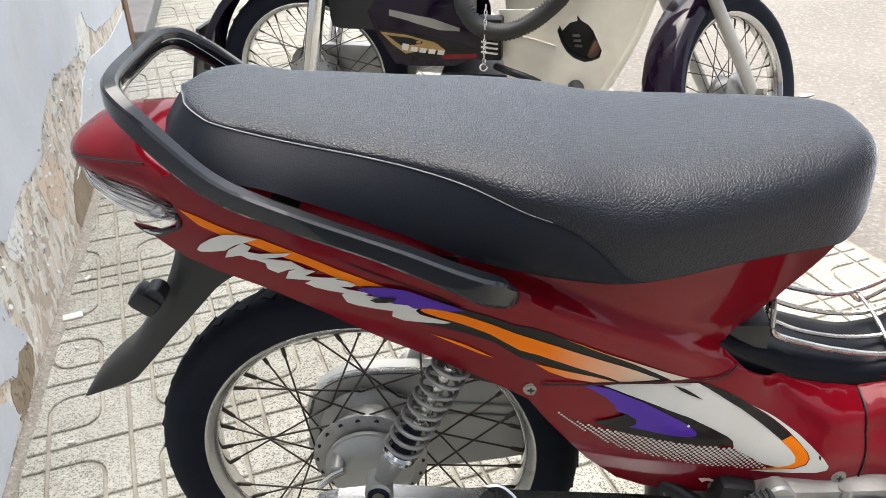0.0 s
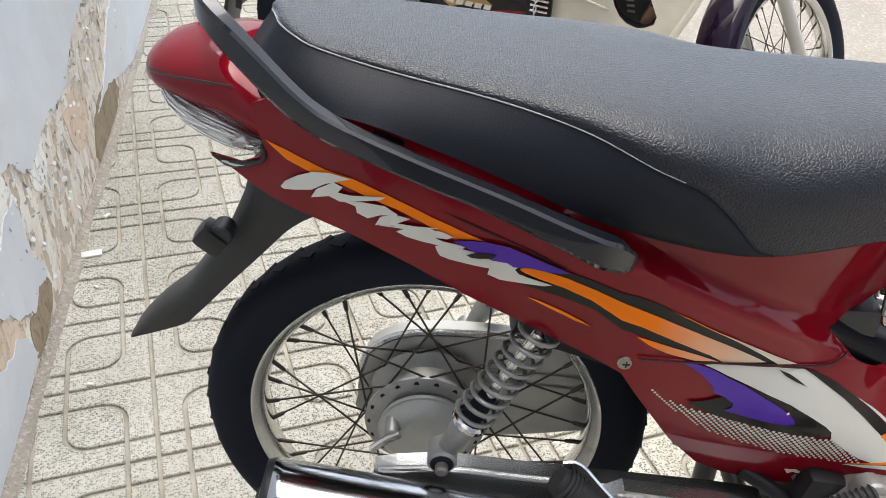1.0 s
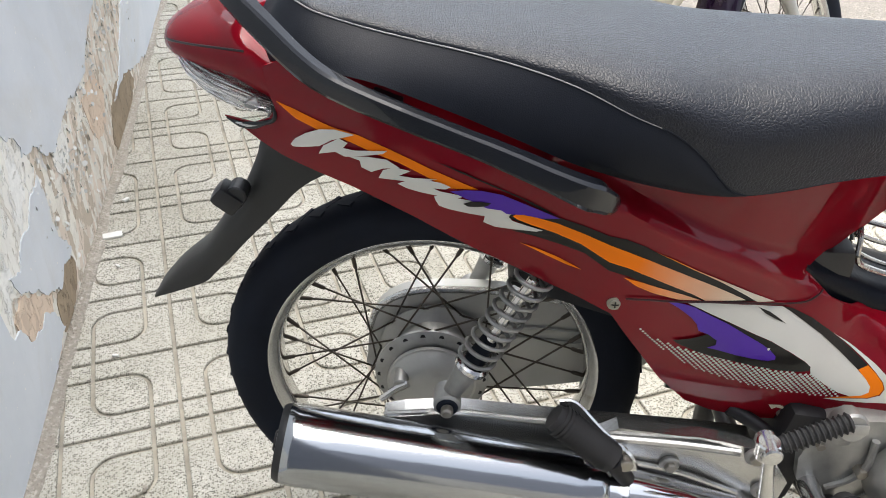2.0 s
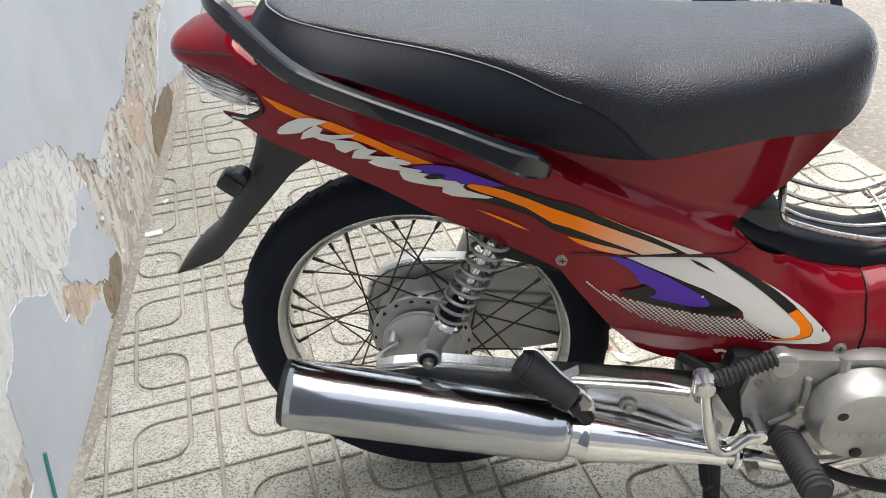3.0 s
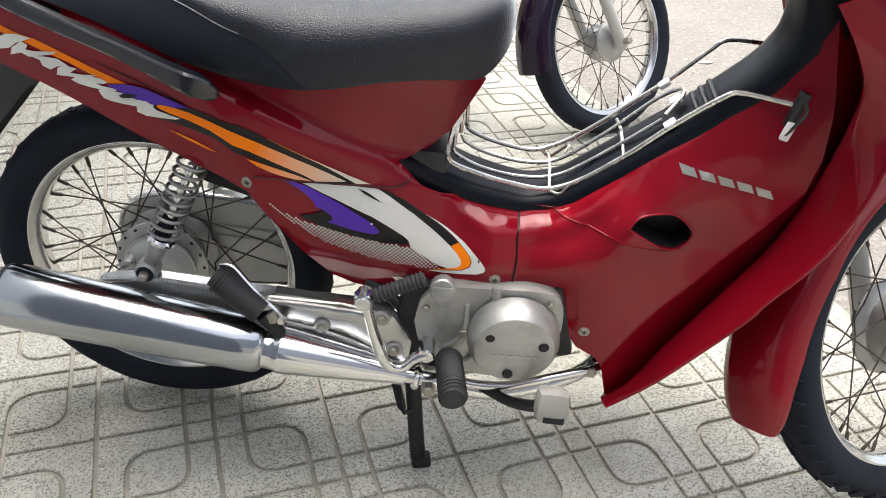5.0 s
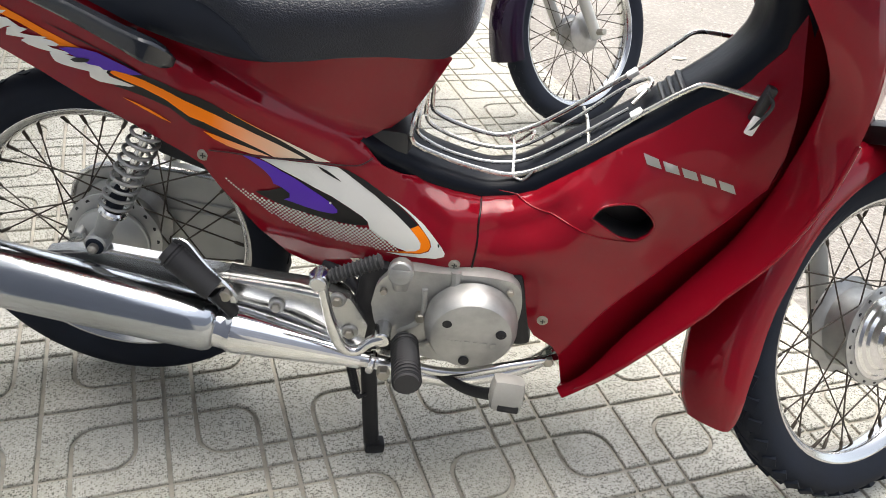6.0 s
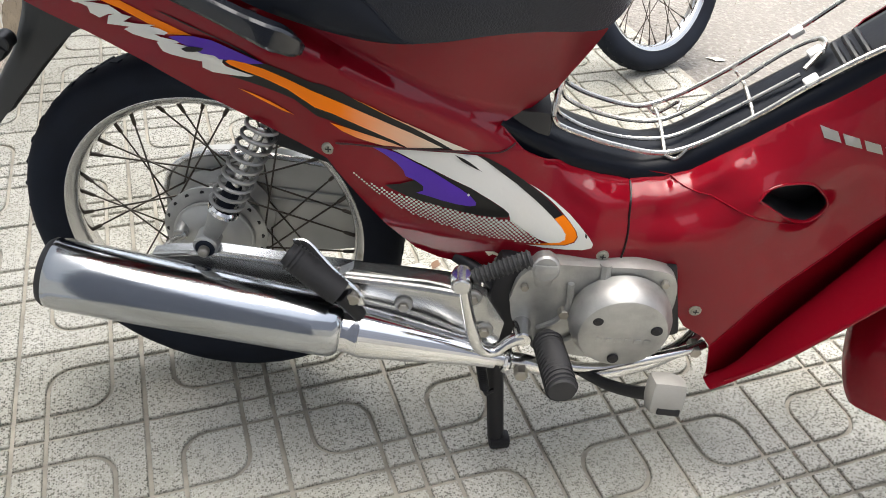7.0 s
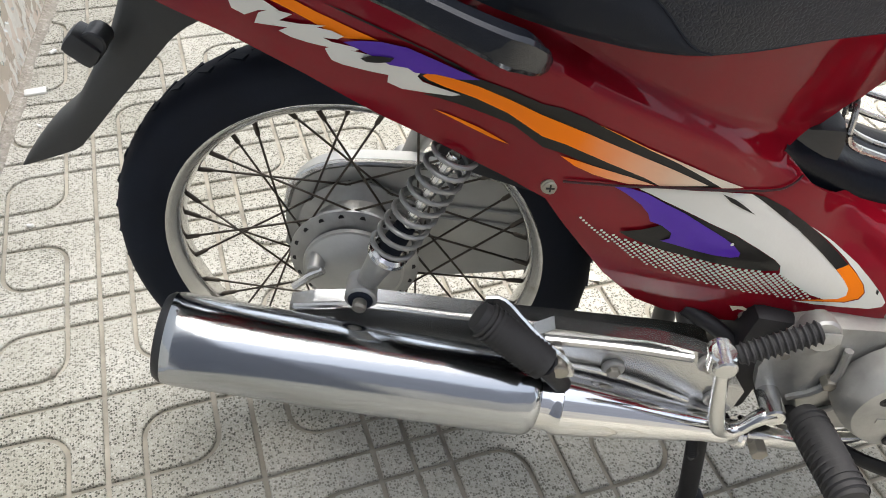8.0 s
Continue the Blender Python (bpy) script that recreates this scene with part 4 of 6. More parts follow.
part("kick_head", rod((.368, -.222, .404), (.366, -.222, .428), .0135), DULL_CHROME, kick)
part("kick_ball", rod((.367, -.238, .418), (.367, -.205, .418), .0115), SILVER, kick)
grip = part("kick_pedal", rod((.380, -.220, .421), (.449, -.212, .452), .0092), PEG_RUBBER, kick)
for k in range(12):
    q = Vector((.386, -.2195, .4235)).lerp(Vector((.446, -.2125, .4505)), k / 11)
    dv = Vector((.069, .008, .031)).normalized() * .0016
    part("pedal_ridge", rod(q - dv, q + dv, .0118, seg=14), PEG_RUBBER, grip)
part("kick_boss", rod((.456, -.165, .306), (.456, -.206, .306), .0125), DULL_CHROME, kick)

# engine
case_outline = [(.435, .345), (.445, .385), (.475, .408), (.54, .412), (.61, .412), (.645, .398), (.652, .345), (.635, .29), (.60, .255), (.56, .25), (.52, .255), (.475, .275), (.445, .305)]
engine = part("engine_case", sheet(case_outline, lambda x, z: .172 - .05 * max(0, math.hypot(x - .545, z - .335) - .075), .33, .015, curve=80), ALLOY, bike, "cast alloy engine case", angle=35)
disc = Vector((.582, -.172, .336))
dv = Vector((0.02, -1.0, -0.04)).normalized()
part("clutch_cover", revolve([(.068, 0), (.068, .014), (.0665, .024), (.062, .034), (.058, .0395), (.052, .0415), (0, .0425)], 56, m=along(disc, disc + dv)), ALLOY, engine, "round cast alloy clutch cover", angle=30)
for ang in (148, 16, -98):
    q = disc + dv * .0415 + Vector((.043 * math.cos(radians(ang)), 0, .043 * math.sin(radians(ang))))
    part("cover_bolt", join(rod(q - dv * .002, q + dv * .0022, .0078), rod(q, q + dv * .0028, .0045, seg=6)), DARK, engine)
for k in range(6):
    part("stamp_mark", moved(block((.0085, .0012, .007), bevel=0), Matrix.Translation(disc + dv * .0428 + Vector((-.03 + .0125 * k, 0, -.009)))), ALLOY, engine)
part("oil_filler_cap", join(rod((.474, -.16, .405), (.474, -.185, .412), .0185), moved(block((.030, .012, .004)), pose(.474, -.187, .4135, 74))), ALLOY, engine)
part("filler_neck", rod((.476, -.158, .375), (.474, -.165, .41), .017), ALLOY, engine)
part("case_screw", rod((.508, -.165, .335), (.508, -.184, .335), .008, seg=6), BOLT_STEEL, engine)
part("case_web", tube([(.557, -.168, .352), (.553, -.172, .385), (.552, -.168, .415)], .008, 8), ALLOY, engine)
part("case_rib", tube([(.478, -.172, .300), (.500, -.176, .318), (.512, -.178, .345), (.511, -.176, .385)], .0045, 8, 20), ALLOY, engine)
part("case_rib", tube([(.508, -.172, .276), (.520, -.176, .285), (.530, -.178, .297)], .004, 8, 12), ALLOY, engine)
for x, z in ((.452, .372), (.462, .302), (.632, .392), (.64, .305)):
    part("case_bolt", rod((x, -.155, z), (x, -.178, z), .0055, seg=6), BOLT_STEEL, engine, smooth=False)
part("crankcase", moved(block((.23, .22, .12), bevel=.02), pose(.545, .0, .30)), ALLOY, engine)
part("cylinder", moved(block((.15, .12, .11), bevel=.012), pose(.70, 0, .315, 0, -8)), DARK, engine)
for k in range(6):
    part("cooling_fin", moved(block((.006, .15, .13), bevel=.002), pose(.65 + .018 * k, 0, .312 + .0025 * k, 0, -8)), GREY_PAINT, engine)
# dark blocks added for the shade behind the plate and beside the shield
part("engine_shade_block", moved(block((.050, .07, .15), bevel=.012), pose(.432, -.125, .330, 0, 8)), DARK, bike)
part("shield_shade_block", moved(block((.030, .10, .13), bevel=.010), pose(.650, -.105, .345, 0, -14)), DARK, bike)
part("frame_tube", tube([(.30, -.06, .37), (.36, -.075, .365), (.42, -.08, .35), (.43, -.08, .28)], .018, 10, 20), DARK, bike)
part("frame_spine", moved(block((.42, .10, .10), bevel=.02), pose(.30, 0, .47, 0, 18)), DARK, bike)
part("battery_box", moved(block((.22, .18, .17), bevel=.02), pose(.36, 0, .50)), BLACK, bike)
part("cable_duct", tube([(.36, -.12, .375), (.40, -.14, .36), (.43, -.15, .33), (.43, -.14, .29)], .009, 10, 16), DARK, bike)

# front peg, brake pedal, centre stand
fpeg = part("front_footpeg", tube([(.488, -.198, .302), (.492, -.228, .311), (.496, -.265, .316), (.499, -.302, .317)], [.0170, .0175, .0175, .0170], 18, 16), PEG_RUBBER, bike, "ribbed black rubber front footpeg")
for k in range(13):
    q = Vector((.4895, -.206, .3045)).lerp(Vector((.4985, -.296, .3168)), k / 12)
    dv = Vector((.007, -.045, .004)).normalized() * .0021
    part("peg_ridge", rod(q - dv, q + dv, .0208, seg=18), PEG_RUBBER, fpeg)
part("peg_bar", tube([(.488, -.21, .302), (.486, -.18, .280), (.485, -.15, .252), (.485, -.10, .24), (.485, 0, .235), (.485, .10, .24), (.485, .2, .26)], .011, 10, 30), DARK, fpeg)
pedal = part("brake_pedal", tube([(.49, -.165, .232), (.54, -.168, .226), (.585, -.168, .229), (.64, -.158, .238), (.70, -.14, .244), (.73, -.125, .245)], .0075, 10, 36), DULL_CHROME, bike, "chrome brake pedal lever with pale rubber pad")
part("pedal_arm", tube([(.552, -.165, .215), (.585, -.195, .222), (.615, -.228, .246), (.632, -.252, .272)], .010, 10, 16, flat=.6), DARK, pedal)
part("pedal_pad", moved(block((.048, .040, .050), bevel=.014), pose(.640, -.262, .283, -18, 4)), PEDAL_GREY, pedal, "pale grey rubber pedal pad")
part("pad_socket", moved(block((.030, .004, .010), bevel=.0019), pose(.642, -.2842, .2735, -18, 4)), DARK, pedal)
part("lever_bolt", rod((.715, -.12, .243), (.715, -.145, .243), .009, seg=6), BOLT_STEEL, pedal)
stand = part("centre_stand", tube([(.43, -.10, .21), (.437, -.115, .14), (.445, -.128, .06), (.449, -.132, .022)], .0115, 12, 16, flat=1.2), DARK, bike, "black centre stand legs")
for sign in (1, -1):
    part("stand_foot", moved(block((.034, .026, .020), bevel=.006), pose(.455, -sign * .134, .014, 0, 0, 10 * sign)), DARK, stand)
part("stand_leg", tube([(.43, .10, .21), (.437, .115, .14), (.445, .128, .06), (.449, .132, .022)], .0125, 12, 16, flat=1.35), DARK, stand)
part("stand_bar", rod((.43, -.11, .205), (.43, .11, .205), .014), DARK, stand)
pts = [(.408 + .0065 * math.cos(k * .7) + .012 * k / 130, -.150 + .0065 * math.sin(k * .7), .205 - .058 * k / 130) for k in range(130)]
part("stand_spring", tube(pts, .0013, 6), DARK, stand)
part("spring_hook", tube([(.408, -.15, .205), (.41, -.15, .235)], .003, 6), DARK, stand)
part("spring_hook", tube([(.420, -.15, .147), (.424, -.145, .132), (.434, -.135, .13)], .004, 6), DARK, stand)

# dark step-through cover, open shell over the spine
path = [(.402, .574, .110, .006), (.432, .547, .103, .018), (.465, .528, .097, .022), (.50, .513, .094, .022), (.578, .495, .089, .022), (.62, .500, .088, .022), (.653, .513, .088, .022), (.713, .558, .088, .022), (.785, .615, .088, .022), (.846, .665, .090, .024), (.902, .716, .095, .026), (.930, .760, .10, .028), (.932, .81, .10, .028), (.915, .87, .098, .03), (.90, .93, .096, .03)]
P4 = spline([(x, z, w, h) for x, z, w, h in path], 60)
rings = []
for i, (x, z, w, h) in enumerate(P4):
    d = np.array(P4[min(i + 1, 59)][:2]) - np.array(P4[max(i - 1, 0)][:2])
    d /= np.linalg.norm(d)
    nx, nz = -d[1], d[0]
    y0 = middle(x)
    w = w + y0
    sec = [(-1, -.9), (-1, 0), (-.97, .4), (-.88, .8), (-.72, 1.0), (-.4, 1.06), (-.1, 1.08), (.15, 1.06), (.32, .95), (.40, .6), (.44, 0), (.46, -.9)]
    rings.append([(x + nx * h * q, y0 + w * p, z + nz * h * q) for p, q in sec])
part("step_cover", loft(rings, closed=False, caps=False), STEP_PLASTIC, bike, "bluish black plastic step-through cover", angle=70)

# leg shield: side skin with the air hole, flared wing, front face
hole = [(.727, .511), (.736, .523), (.755, .531), (.787, .533), (.808, .519), (.821, .501), (.815, .485), (.798, .477), (.771, .485)]
crease = [(.724, .272), (.757, .334), (.79, .379), (.845, .437), (.907, .516), (.955, .582), (.964, .628), (.963, .675), (.958, .715), (.951, .749), (.946, .78), (.941, .81), (.931, .84)]
skin_line = [(.578, .496), (.576, .475), (.5775, .447), (.574, .395), (.632, .397), (.648, .38), (.656, .355), (.668, .322), (.681, .303), (.712, .287)] + crease + [(.917, .86), (.932, .81), (.930, .762), (.902, .718), (.846, .667), (.785, .617), (.713, .560), (.653, .515), (.62, .502)]
shield = sheet(skin_line, flank, 0.003, 0.0085, holes=[hole])
for side in (shield, tucked(shield)):
    part("leg_shield", side, RED, bike, angle=60)
part("shield_crease", tube([(x, -flank(x, z) - .0006, z) for x, z in spline([(.60, .510), (.64, .505), (.69, .497), (.73, .488), (.765, .480), (.795, .474)], 30)], [.0004, .0011, .0013, .0013, .0010, .0004], 8), RED, bike)
part("seam_backing", moved(block((.05, .010, .050), bevel=.002), pose(.578, -.070, .488, -38)), RED, bike)
rim_pts = [(x, -flank(x, z), z) for x, z in hole]
part("hole_rim", tube([(x, y - .001, z) for x, y, z in spline(rim_pts + rim_pts[:1], 40)[:-1]], .0018, 8, closed=True), RED, bike)
part("hole_duct", loft([[(x, y + s, z) for x, y, z in spline(rim_pts + rim_pts[:1], 32)[:-1]] for s in (.004, .03, .05)], caps=False), BLACK, bike)
part("hole_back", moved(block((.13, .02, .09), bevel=.01), pose(.775, -.078, .505)), DARK, bike)
C = [(x, -SHIELD(x, z), z) for x, z in crease]
D = [(0.744, -0.134, 0.196), (0.800, -0.1, 0.186), (0.85, -0.085, 0.246), (0.9, -0.075, 0.317), (0.968, -0.068, 0.418), (0.995, -0.064, 0.478), (1.014, -0.064, 0.54), (1.024, -0.066, 0.599), (1.028, -0.07, 0.655), (1.024, -0.075, 0.709), (1.006, -0.08, 0.753), (0.978, -0.085, 0.791), (0.951, -0.09, 0.826)]
E = [(0.736, -0.15, 0.199), (0.774, -0.148, 0.233), (0.816, -0.14, 0.3), (0.862, -0.135, 0.372), (0.925, -0.125, 0.465), (0.95, -0.125, 0.522), (0.966, -0.13, 0.581), (0.967, -0.15, 0.642), (0.965, -0.168, 0.698), (0.958, -0.185, 0.749), (0.941, -0.19, 0.784), (0.921, -0.188, 0.815), (0.899, -0.182, 0.844)]
Gf = [(0.748, -0.160, 0.197), (0.790, -0.182, 0.257), (0.823, -0.198, 0.312), (0.894, -0.213, 0.417), (0.912, -0.215, 0.450), (0.963, -0.215, 0.526), (0.996, -0.212, 0.614), (1.011, -0.204, 0.686), (1.016, -0.190, 0.758), (1.013, -0.165, 0.831), (1.004, -0.140, 0.906)]
for sign in (1, -1):
    f = (lambda s: s) if sign == 1 else opposite_side
    part("shield_wing", f(strip(C, D, 40, 8, 0.0)), RED, bike, "red flared wing of the leg shield", angle=60)
    part("wing_fold", f(strip(D, E, 40, 5, 0.0)), RED, bike, angle=60)
    part("shield_front", f(strip(E, Gf, 40, 10, .014)), RED, bike, angle=60)
    part("wing_edge", f(tube(Gf[:8], .0035, 8, 50)), RED, bike)
front_mid = [[tuple(p), (p[0] + .05, p[1] * .6, p[2] + .01), (p[0] + .065, middle(p[0]), p[2] + .012), (p[0] + .05, 2 * middle(p[0]) - p[1] * .6, p[2] + .01), (p[0], 2 * middle(p[0]) - p[1], p[2])] for p in spline(Gf[5:], 24)]
part("front_cover", loft(front_mid, closed=False, caps=False), RED, bike, angle=80)

# cowl and bar over the steering column: unseen, added oversize to shade the leg shield
BAR = Matrix.Translation((.955, -.03, .965)) @ Matrix.Rotation(radians(28.6), 4, "Z")
part("neck_cover", loft([[(.975 + .115 * k * math.cos(a), -.03 + .150 * k * math.sin(a), z) for a in np.linspace(0, 2 * math.pi, 24, endpoint=False)] for z, k in ((.875, .8), (.90, 1.0), (.96, .95), (1.0, .8))]), RED, bike, angle=60)
cowl = part("handlebar_cowl", loft([[(-.01 + rx * math.cos(a), y, .01 + rz * math.sin(a)) for a in np.linspace(0, 2 * math.pi, 20, endpoint=False)] for y, rx, rz in ((-.27, .022, .020), (-.25, .045, .03), (-.18, .110, .05), (-.08, .150, .070), (0, .160, .08), (.08, .150, .070), (.18, .110, .05), (.25, .045, .03), (.27, .022, .020))]), RED, bike, at=BAR, angle=60)
for sign in (1, -1):
    part("grip", rod((-.015, sign * .26, .012), (-.04, sign * .375, .008), .0165), RUBBER, cowl)

# front wheel, steered away, fork and mudguard
turned, tipped = radians(28.6), 0.37
along_w = Vector((math.cos(turned), math.sin(turned), 0))
level = Vector((-math.sin(turned), math.cos(turned), 0))
up_w = Vector((0, 0, math.cos(tipped))) + level * math.sin(tipped)
out_w = level * math.cos(tipped) - Vector((0, 0, math.sin(tipped)))
FRONT = Matrix.Translation((1.239, -.033, .29)) @ Matrix((along_w, out_w, up_w)).transposed().to_4x4()
front_wheel = wheel("front_wheel", bike, FRONT, tread=.2794, bold=True, flange=.084, near=-.036, far=.036, drum=.074, label="spoked front wheel with ribbed tyre")
part("drum_cover", revolve([(.014, -.060), (.030, -.060), (.034, -.054), (.050, -.052), (.054, -.048), (.062, -.047), (.066, -.043), (.072, -.042), (.073, -.036)], 44, False, Y_AXIS), DULL_CHROME, bike, at=FRONT, angle=30)
fork = part("front_fork", join(rod((.0, -.082, -.01), (-.045, -.082, .33), .0185), rod((.0, .082, -.01), (-.045, .082, .33), .0185)), GREY_PAINT, bike, "silver grey telescopic front fork", at=FRONT)
part("axle_nut", rod((0, -.07, 0), (0, -.115, 0), .011, seg=6), BOLT_STEEL, fork)
part("speedo_hub", rod((.0, .04, 0), (0, .085, 0), .03), BLACK, fork)
part("fork_crown", moved(block((.06, .20, .03), bevel=.008), pose(-.045, 0, .335)), DARK, fork)
part("steering_column", rod((-.045, 0, .335), (-.10, 0, .60), .026), DARK, fork)
rings = []
for t in np.linspace(0, 1, 110):
    deg = 66 + 125.5 * t
    a = radians(deg)
    crown = float(np.interp(deg, [66, 105, 150, 165, 180, 193], [.325, .335, .351, .359, .372, .376]))
    edge = float(np.interp(deg, [66, 110, 150, 173, 194], [.285, .283, .296, .322, .364]))
    w = float(np.interp(deg, [66, 150, 177, 184, 187.5, 190, 191.6, 192.5, 193], [.056, .060, .0595, .057, .0535, .048, .042, .035, .027]))
    ring = []
    for p, q in ((-1, 0), (-1.02, .45), (-.9, .78), (-.6, .95), (0, 1), (.6, .95), (.9, .78), (1.02, .45), (1, 0), (.95, 0), (.96, .42), (.84, .72), (.56, .89), (0, .94), (-.56, .89), (-.84, .72), (-.96, .42), (-.95, 0)):
        r = edge + (crown - edge) * q
        ring.append((r * math.cos(a), w * p, r * math.sin(a)))
    rings.append(ring)
part("front_mudguard", loft(rings), RED, bike, "red front mudguard", angle=60, at=FRONT @ Matrix.Translation((.020, 0, .005)))

# chrome luggage carrier in the step-through
carrier = part("carrier", tube([(.468, -.080, .574), (.475, -.078, .562), (.50, -.076, .551), (.55, -.074, .536), (.613, -.072, .527), (.66, -.072, .545), (.721, -.074, .592), (.773, -.076, .640), (.83, -.082, .688), (.855, -.085, .697), (.915, -.118, .698)], .0036, 8, 90), WIRE, bike, "chrome wire luggage carrier with white tape")
part("wire", tube([(.474, -.045, .570), (.482, -.044, .558), (.52, -.043, .540), (.575, -.042, .529), (.624, -.042, .533), (.66, -.042, .552), (.71, -.044, .590), (.765, -.05, .638)], .003, 8, 60), WIRE, carrier)
part("wire", tube([(.486, .000, .572), (.495, .000, .558), (.53, .0, .543), (.585, .0, .533), (.635, .0, .541), (.70, .0, .590), (.76, .0, .645), (.79, -.008, .668), (.792, -.03, .668), (.768, -.05, .645)], .0032, 8, 80), WIRE, carrier)
part("wire", tube([(.492, .035, .576), (.50, .036, .562), (.54, .036, .546), (.60, .037, .536), (.65, .038, .556), (.70, .038, .592), (.74, .038, .626), (.79, .038, .668), (.835, .038, .712), (.86, .04, .728), (.93, .05, .722)], .0036, 8, 90), WIRE, carrier)
for y0, y1, x, z in ((-.080, .000, .468, .574), (-.045, .035, .476, .572)):
    part("hoop", tube([(x, y0, z), (x + .002, y0 + .012, z + .022), (x + .012, (y0 + y1) / 2 + .02, z + .046), (x + .016, y1 - .002, z + .040), (x + .017, y1, z)], .0032, 8, 30), WIRE, carrier)
part("hoop", tube([(.470, -.062, .588), (.480, -.02, .606), (.488, .015, .604)], .0026, 8, 16), WIRE, carrier)
for x, z in ((.618, .5285), (.716, .588)):
    part("cross_wire", tube([(x, -.074, z), (x + .002, -.04, z + .006), (x + .004, 0, z + .009), (x + .004, .037, z + .008)], .0026, 8, 16), WIRE, carrier)
part("carrier_foot", tube([(.618, -.074, .526), (.632, -.079, .524), (.645, -.075, .536)], .0024, 7, 16), WIRE, carrier)
part("carrier_foot", tube([(.612, .037, .538), (.625, .030, .530), (.650, .020, .556), (.645, .002, .550)], .0024, 7, 16), WIRE, carrier)
for y, x, z in ((-.070, .772, .640), (-.030, .783, .660), (.03, .778, .660)):
    part("tape_band", moved(block((.018, .018, .008), bevel=.003), pose(x, y, z, 0, -40)), TAPE, carrier)
part("warning_label", moved(block((.05, .035, .002), bevel=.0005), pose(.850, -.03, .699, 0, -40)), TAPE, bike, "pale paper warning label on the step cover")
for k in range(4):
    part("label_bar", moved(block((.005, .026, .0006), bevel=0), pose(.837 + .009 * k, -.03, .6895 + .0076 * k, 0, -40)), BLACK_VINYL, bike)
for k in range(3):
    part("strap", tube([(.815 + .010 * k, -.076, .652 + .010 * k), (.806 + .010 * k, -.068, .662 + .010 * k), (.806 + .010 * k, -.02, .667 + .010 * k)], .0042, 8, 12), BLACK, bike)
hook = part("luggage_hook", moved(block((.012, .016, .05), bevel=.003), pose(.913, -.125, .695, 0, 14)), BLACK, bike, "small black luggage hook")
part("hook_tag", moved(block((.012, .008, .026), bevel=.003), pose(.906, -.134, .668, 0, 14)), TAPE, hook)
part("hook_bar", tube([(.910, -.135, .715), (.920, -.14, .70), (.910, -.138, .675), (.900, -.135, .66)], .0025, 6, 14), BLACK, hook)


# ---- stickers and screws on the red body ----
def decal(name, line, mat, lift, skin=flank, curve=0, grid=0.01):
    return part(name, sheet(line, skin, 0.0, grid, lift=lift, curve=curve), mat, bike, angle=80)


decal("orange_flash", [(-0.157, 0.743), (-0.1367, 0.7377), (-0.1013, 0.7245), (-0.074, 0.7184), (-0.0428, 0.7058), (-0.0033, 0.688), (0.0287, 0.6765), (0.0455, 0.6711), (0.0147, 0.6677), (-0.0013, 0.6755), (-0.0172, 0.683), (-0.0349, 0.6915), (-0.0546, 0.6982), (-0.086, 0.7107), (-0.1136, 0.7186), (-0.1373, 0.728)], ORANGE, .0010, grid=.007)
decal("black_sliver", [(0.0003, 0.6977), (0.0184, 0.6926), (0.0503, 0.6817), (0.0825, 0.6702), (0.1058, 0.6605), (0.1259, 0.6499), (0.1131, 0.6533), (0.0872, 0.6667), (0.0548, 0.6784), (0.0274, 0.6876)], BLACK_VINYL, .0014, grid=.007)
decal("black_flash", [(0.0755, 0.6423), (0.0794, 0.6472), (0.0923, 0.6499), (0.1087, 0.6502), (0.1262, 0.6488), (0.151, 0.6427), (0.1777, 0.6332), (0.1941, 0.6313), (0.2141, 0.6243), (0.2268, 0.6173), (0.2443, 0.6095), (0.2664, 0.5978), (0.2996, 0.5801), (0.3275, 0.5637), (0.3457, 0.5523), (0.3188, 0.5518), (0.2892, 0.5515), (0.2597, 0.5629), (0.2283, 0.5746), (0.2011, 0.5845), (0.1836, 0.5881), (0.1571, 0.6068), (0.1324, 0.6139), (0.1078, 0.6196), (0.0931, 0.6222), (0.0809, 0.6235), (0.0906, 0.6263), (0.1074, 0.6273), (0.0928, 0.6341), (0.0831, 0.6385)], BLACK_VINYL, .0010, grid=.007)
decal("orange_blade", [(0.0853, 0.6477), (0.1042, 0.6459), (0.1255, 0.6417), (0.152, 0.6331), (0.1791, 0.6224), (0.1962, 0.6168), (0.2196, 0.6082), (0.2532, 0.5936), (0.2857, 0.5778), (0.3125, 0.5647), (0.333, 0.5546), (0.2906, 0.552), (0.2749, 0.5617), (0.2516, 0.5736), (0.2265, 0.5851), (0.2023, 0.5949), (0.182, 0.6), (0.1511, 0.619), (0.1241, 0.6291), (0.0999, 0.6353), (0.0855, 0.6405), (0.0807, 0.6439)], FADE, .0016, grid=.007)
decal("white_blade", [(0.2255, 0.6185), (0.2473, 0.6086), (0.276, 0.5935), (0.309, 0.5776), (0.3397, 0.5629), (0.3658, 0.5511), (0.3458, 0.5519), (0.3276, 0.5633), (0.2997, 0.5797), (0.2665, 0.5974), (0.2444, 0.6091)], PALE_BLADE, .0016, grid=.007)
decal("orange_sliver", [(0.0905, 0.6080), (0.1059, 0.6044), (0.1284, 0.5966), (0.1439, 0.5898), (0.1563, 0.5835), (0.1408, 0.5869), (0.119, 0.5955), (0.1011, 0.6034)], ORANGE, .0010, grid=.005)
decal("white_dot", [(.3672, .4945), (.3688, .4938), (.3702, .4948), (.3700, .4968), (.3684, .4974), (.3672, .4964)], WHITE_VINYL, .0044, grid=.002)
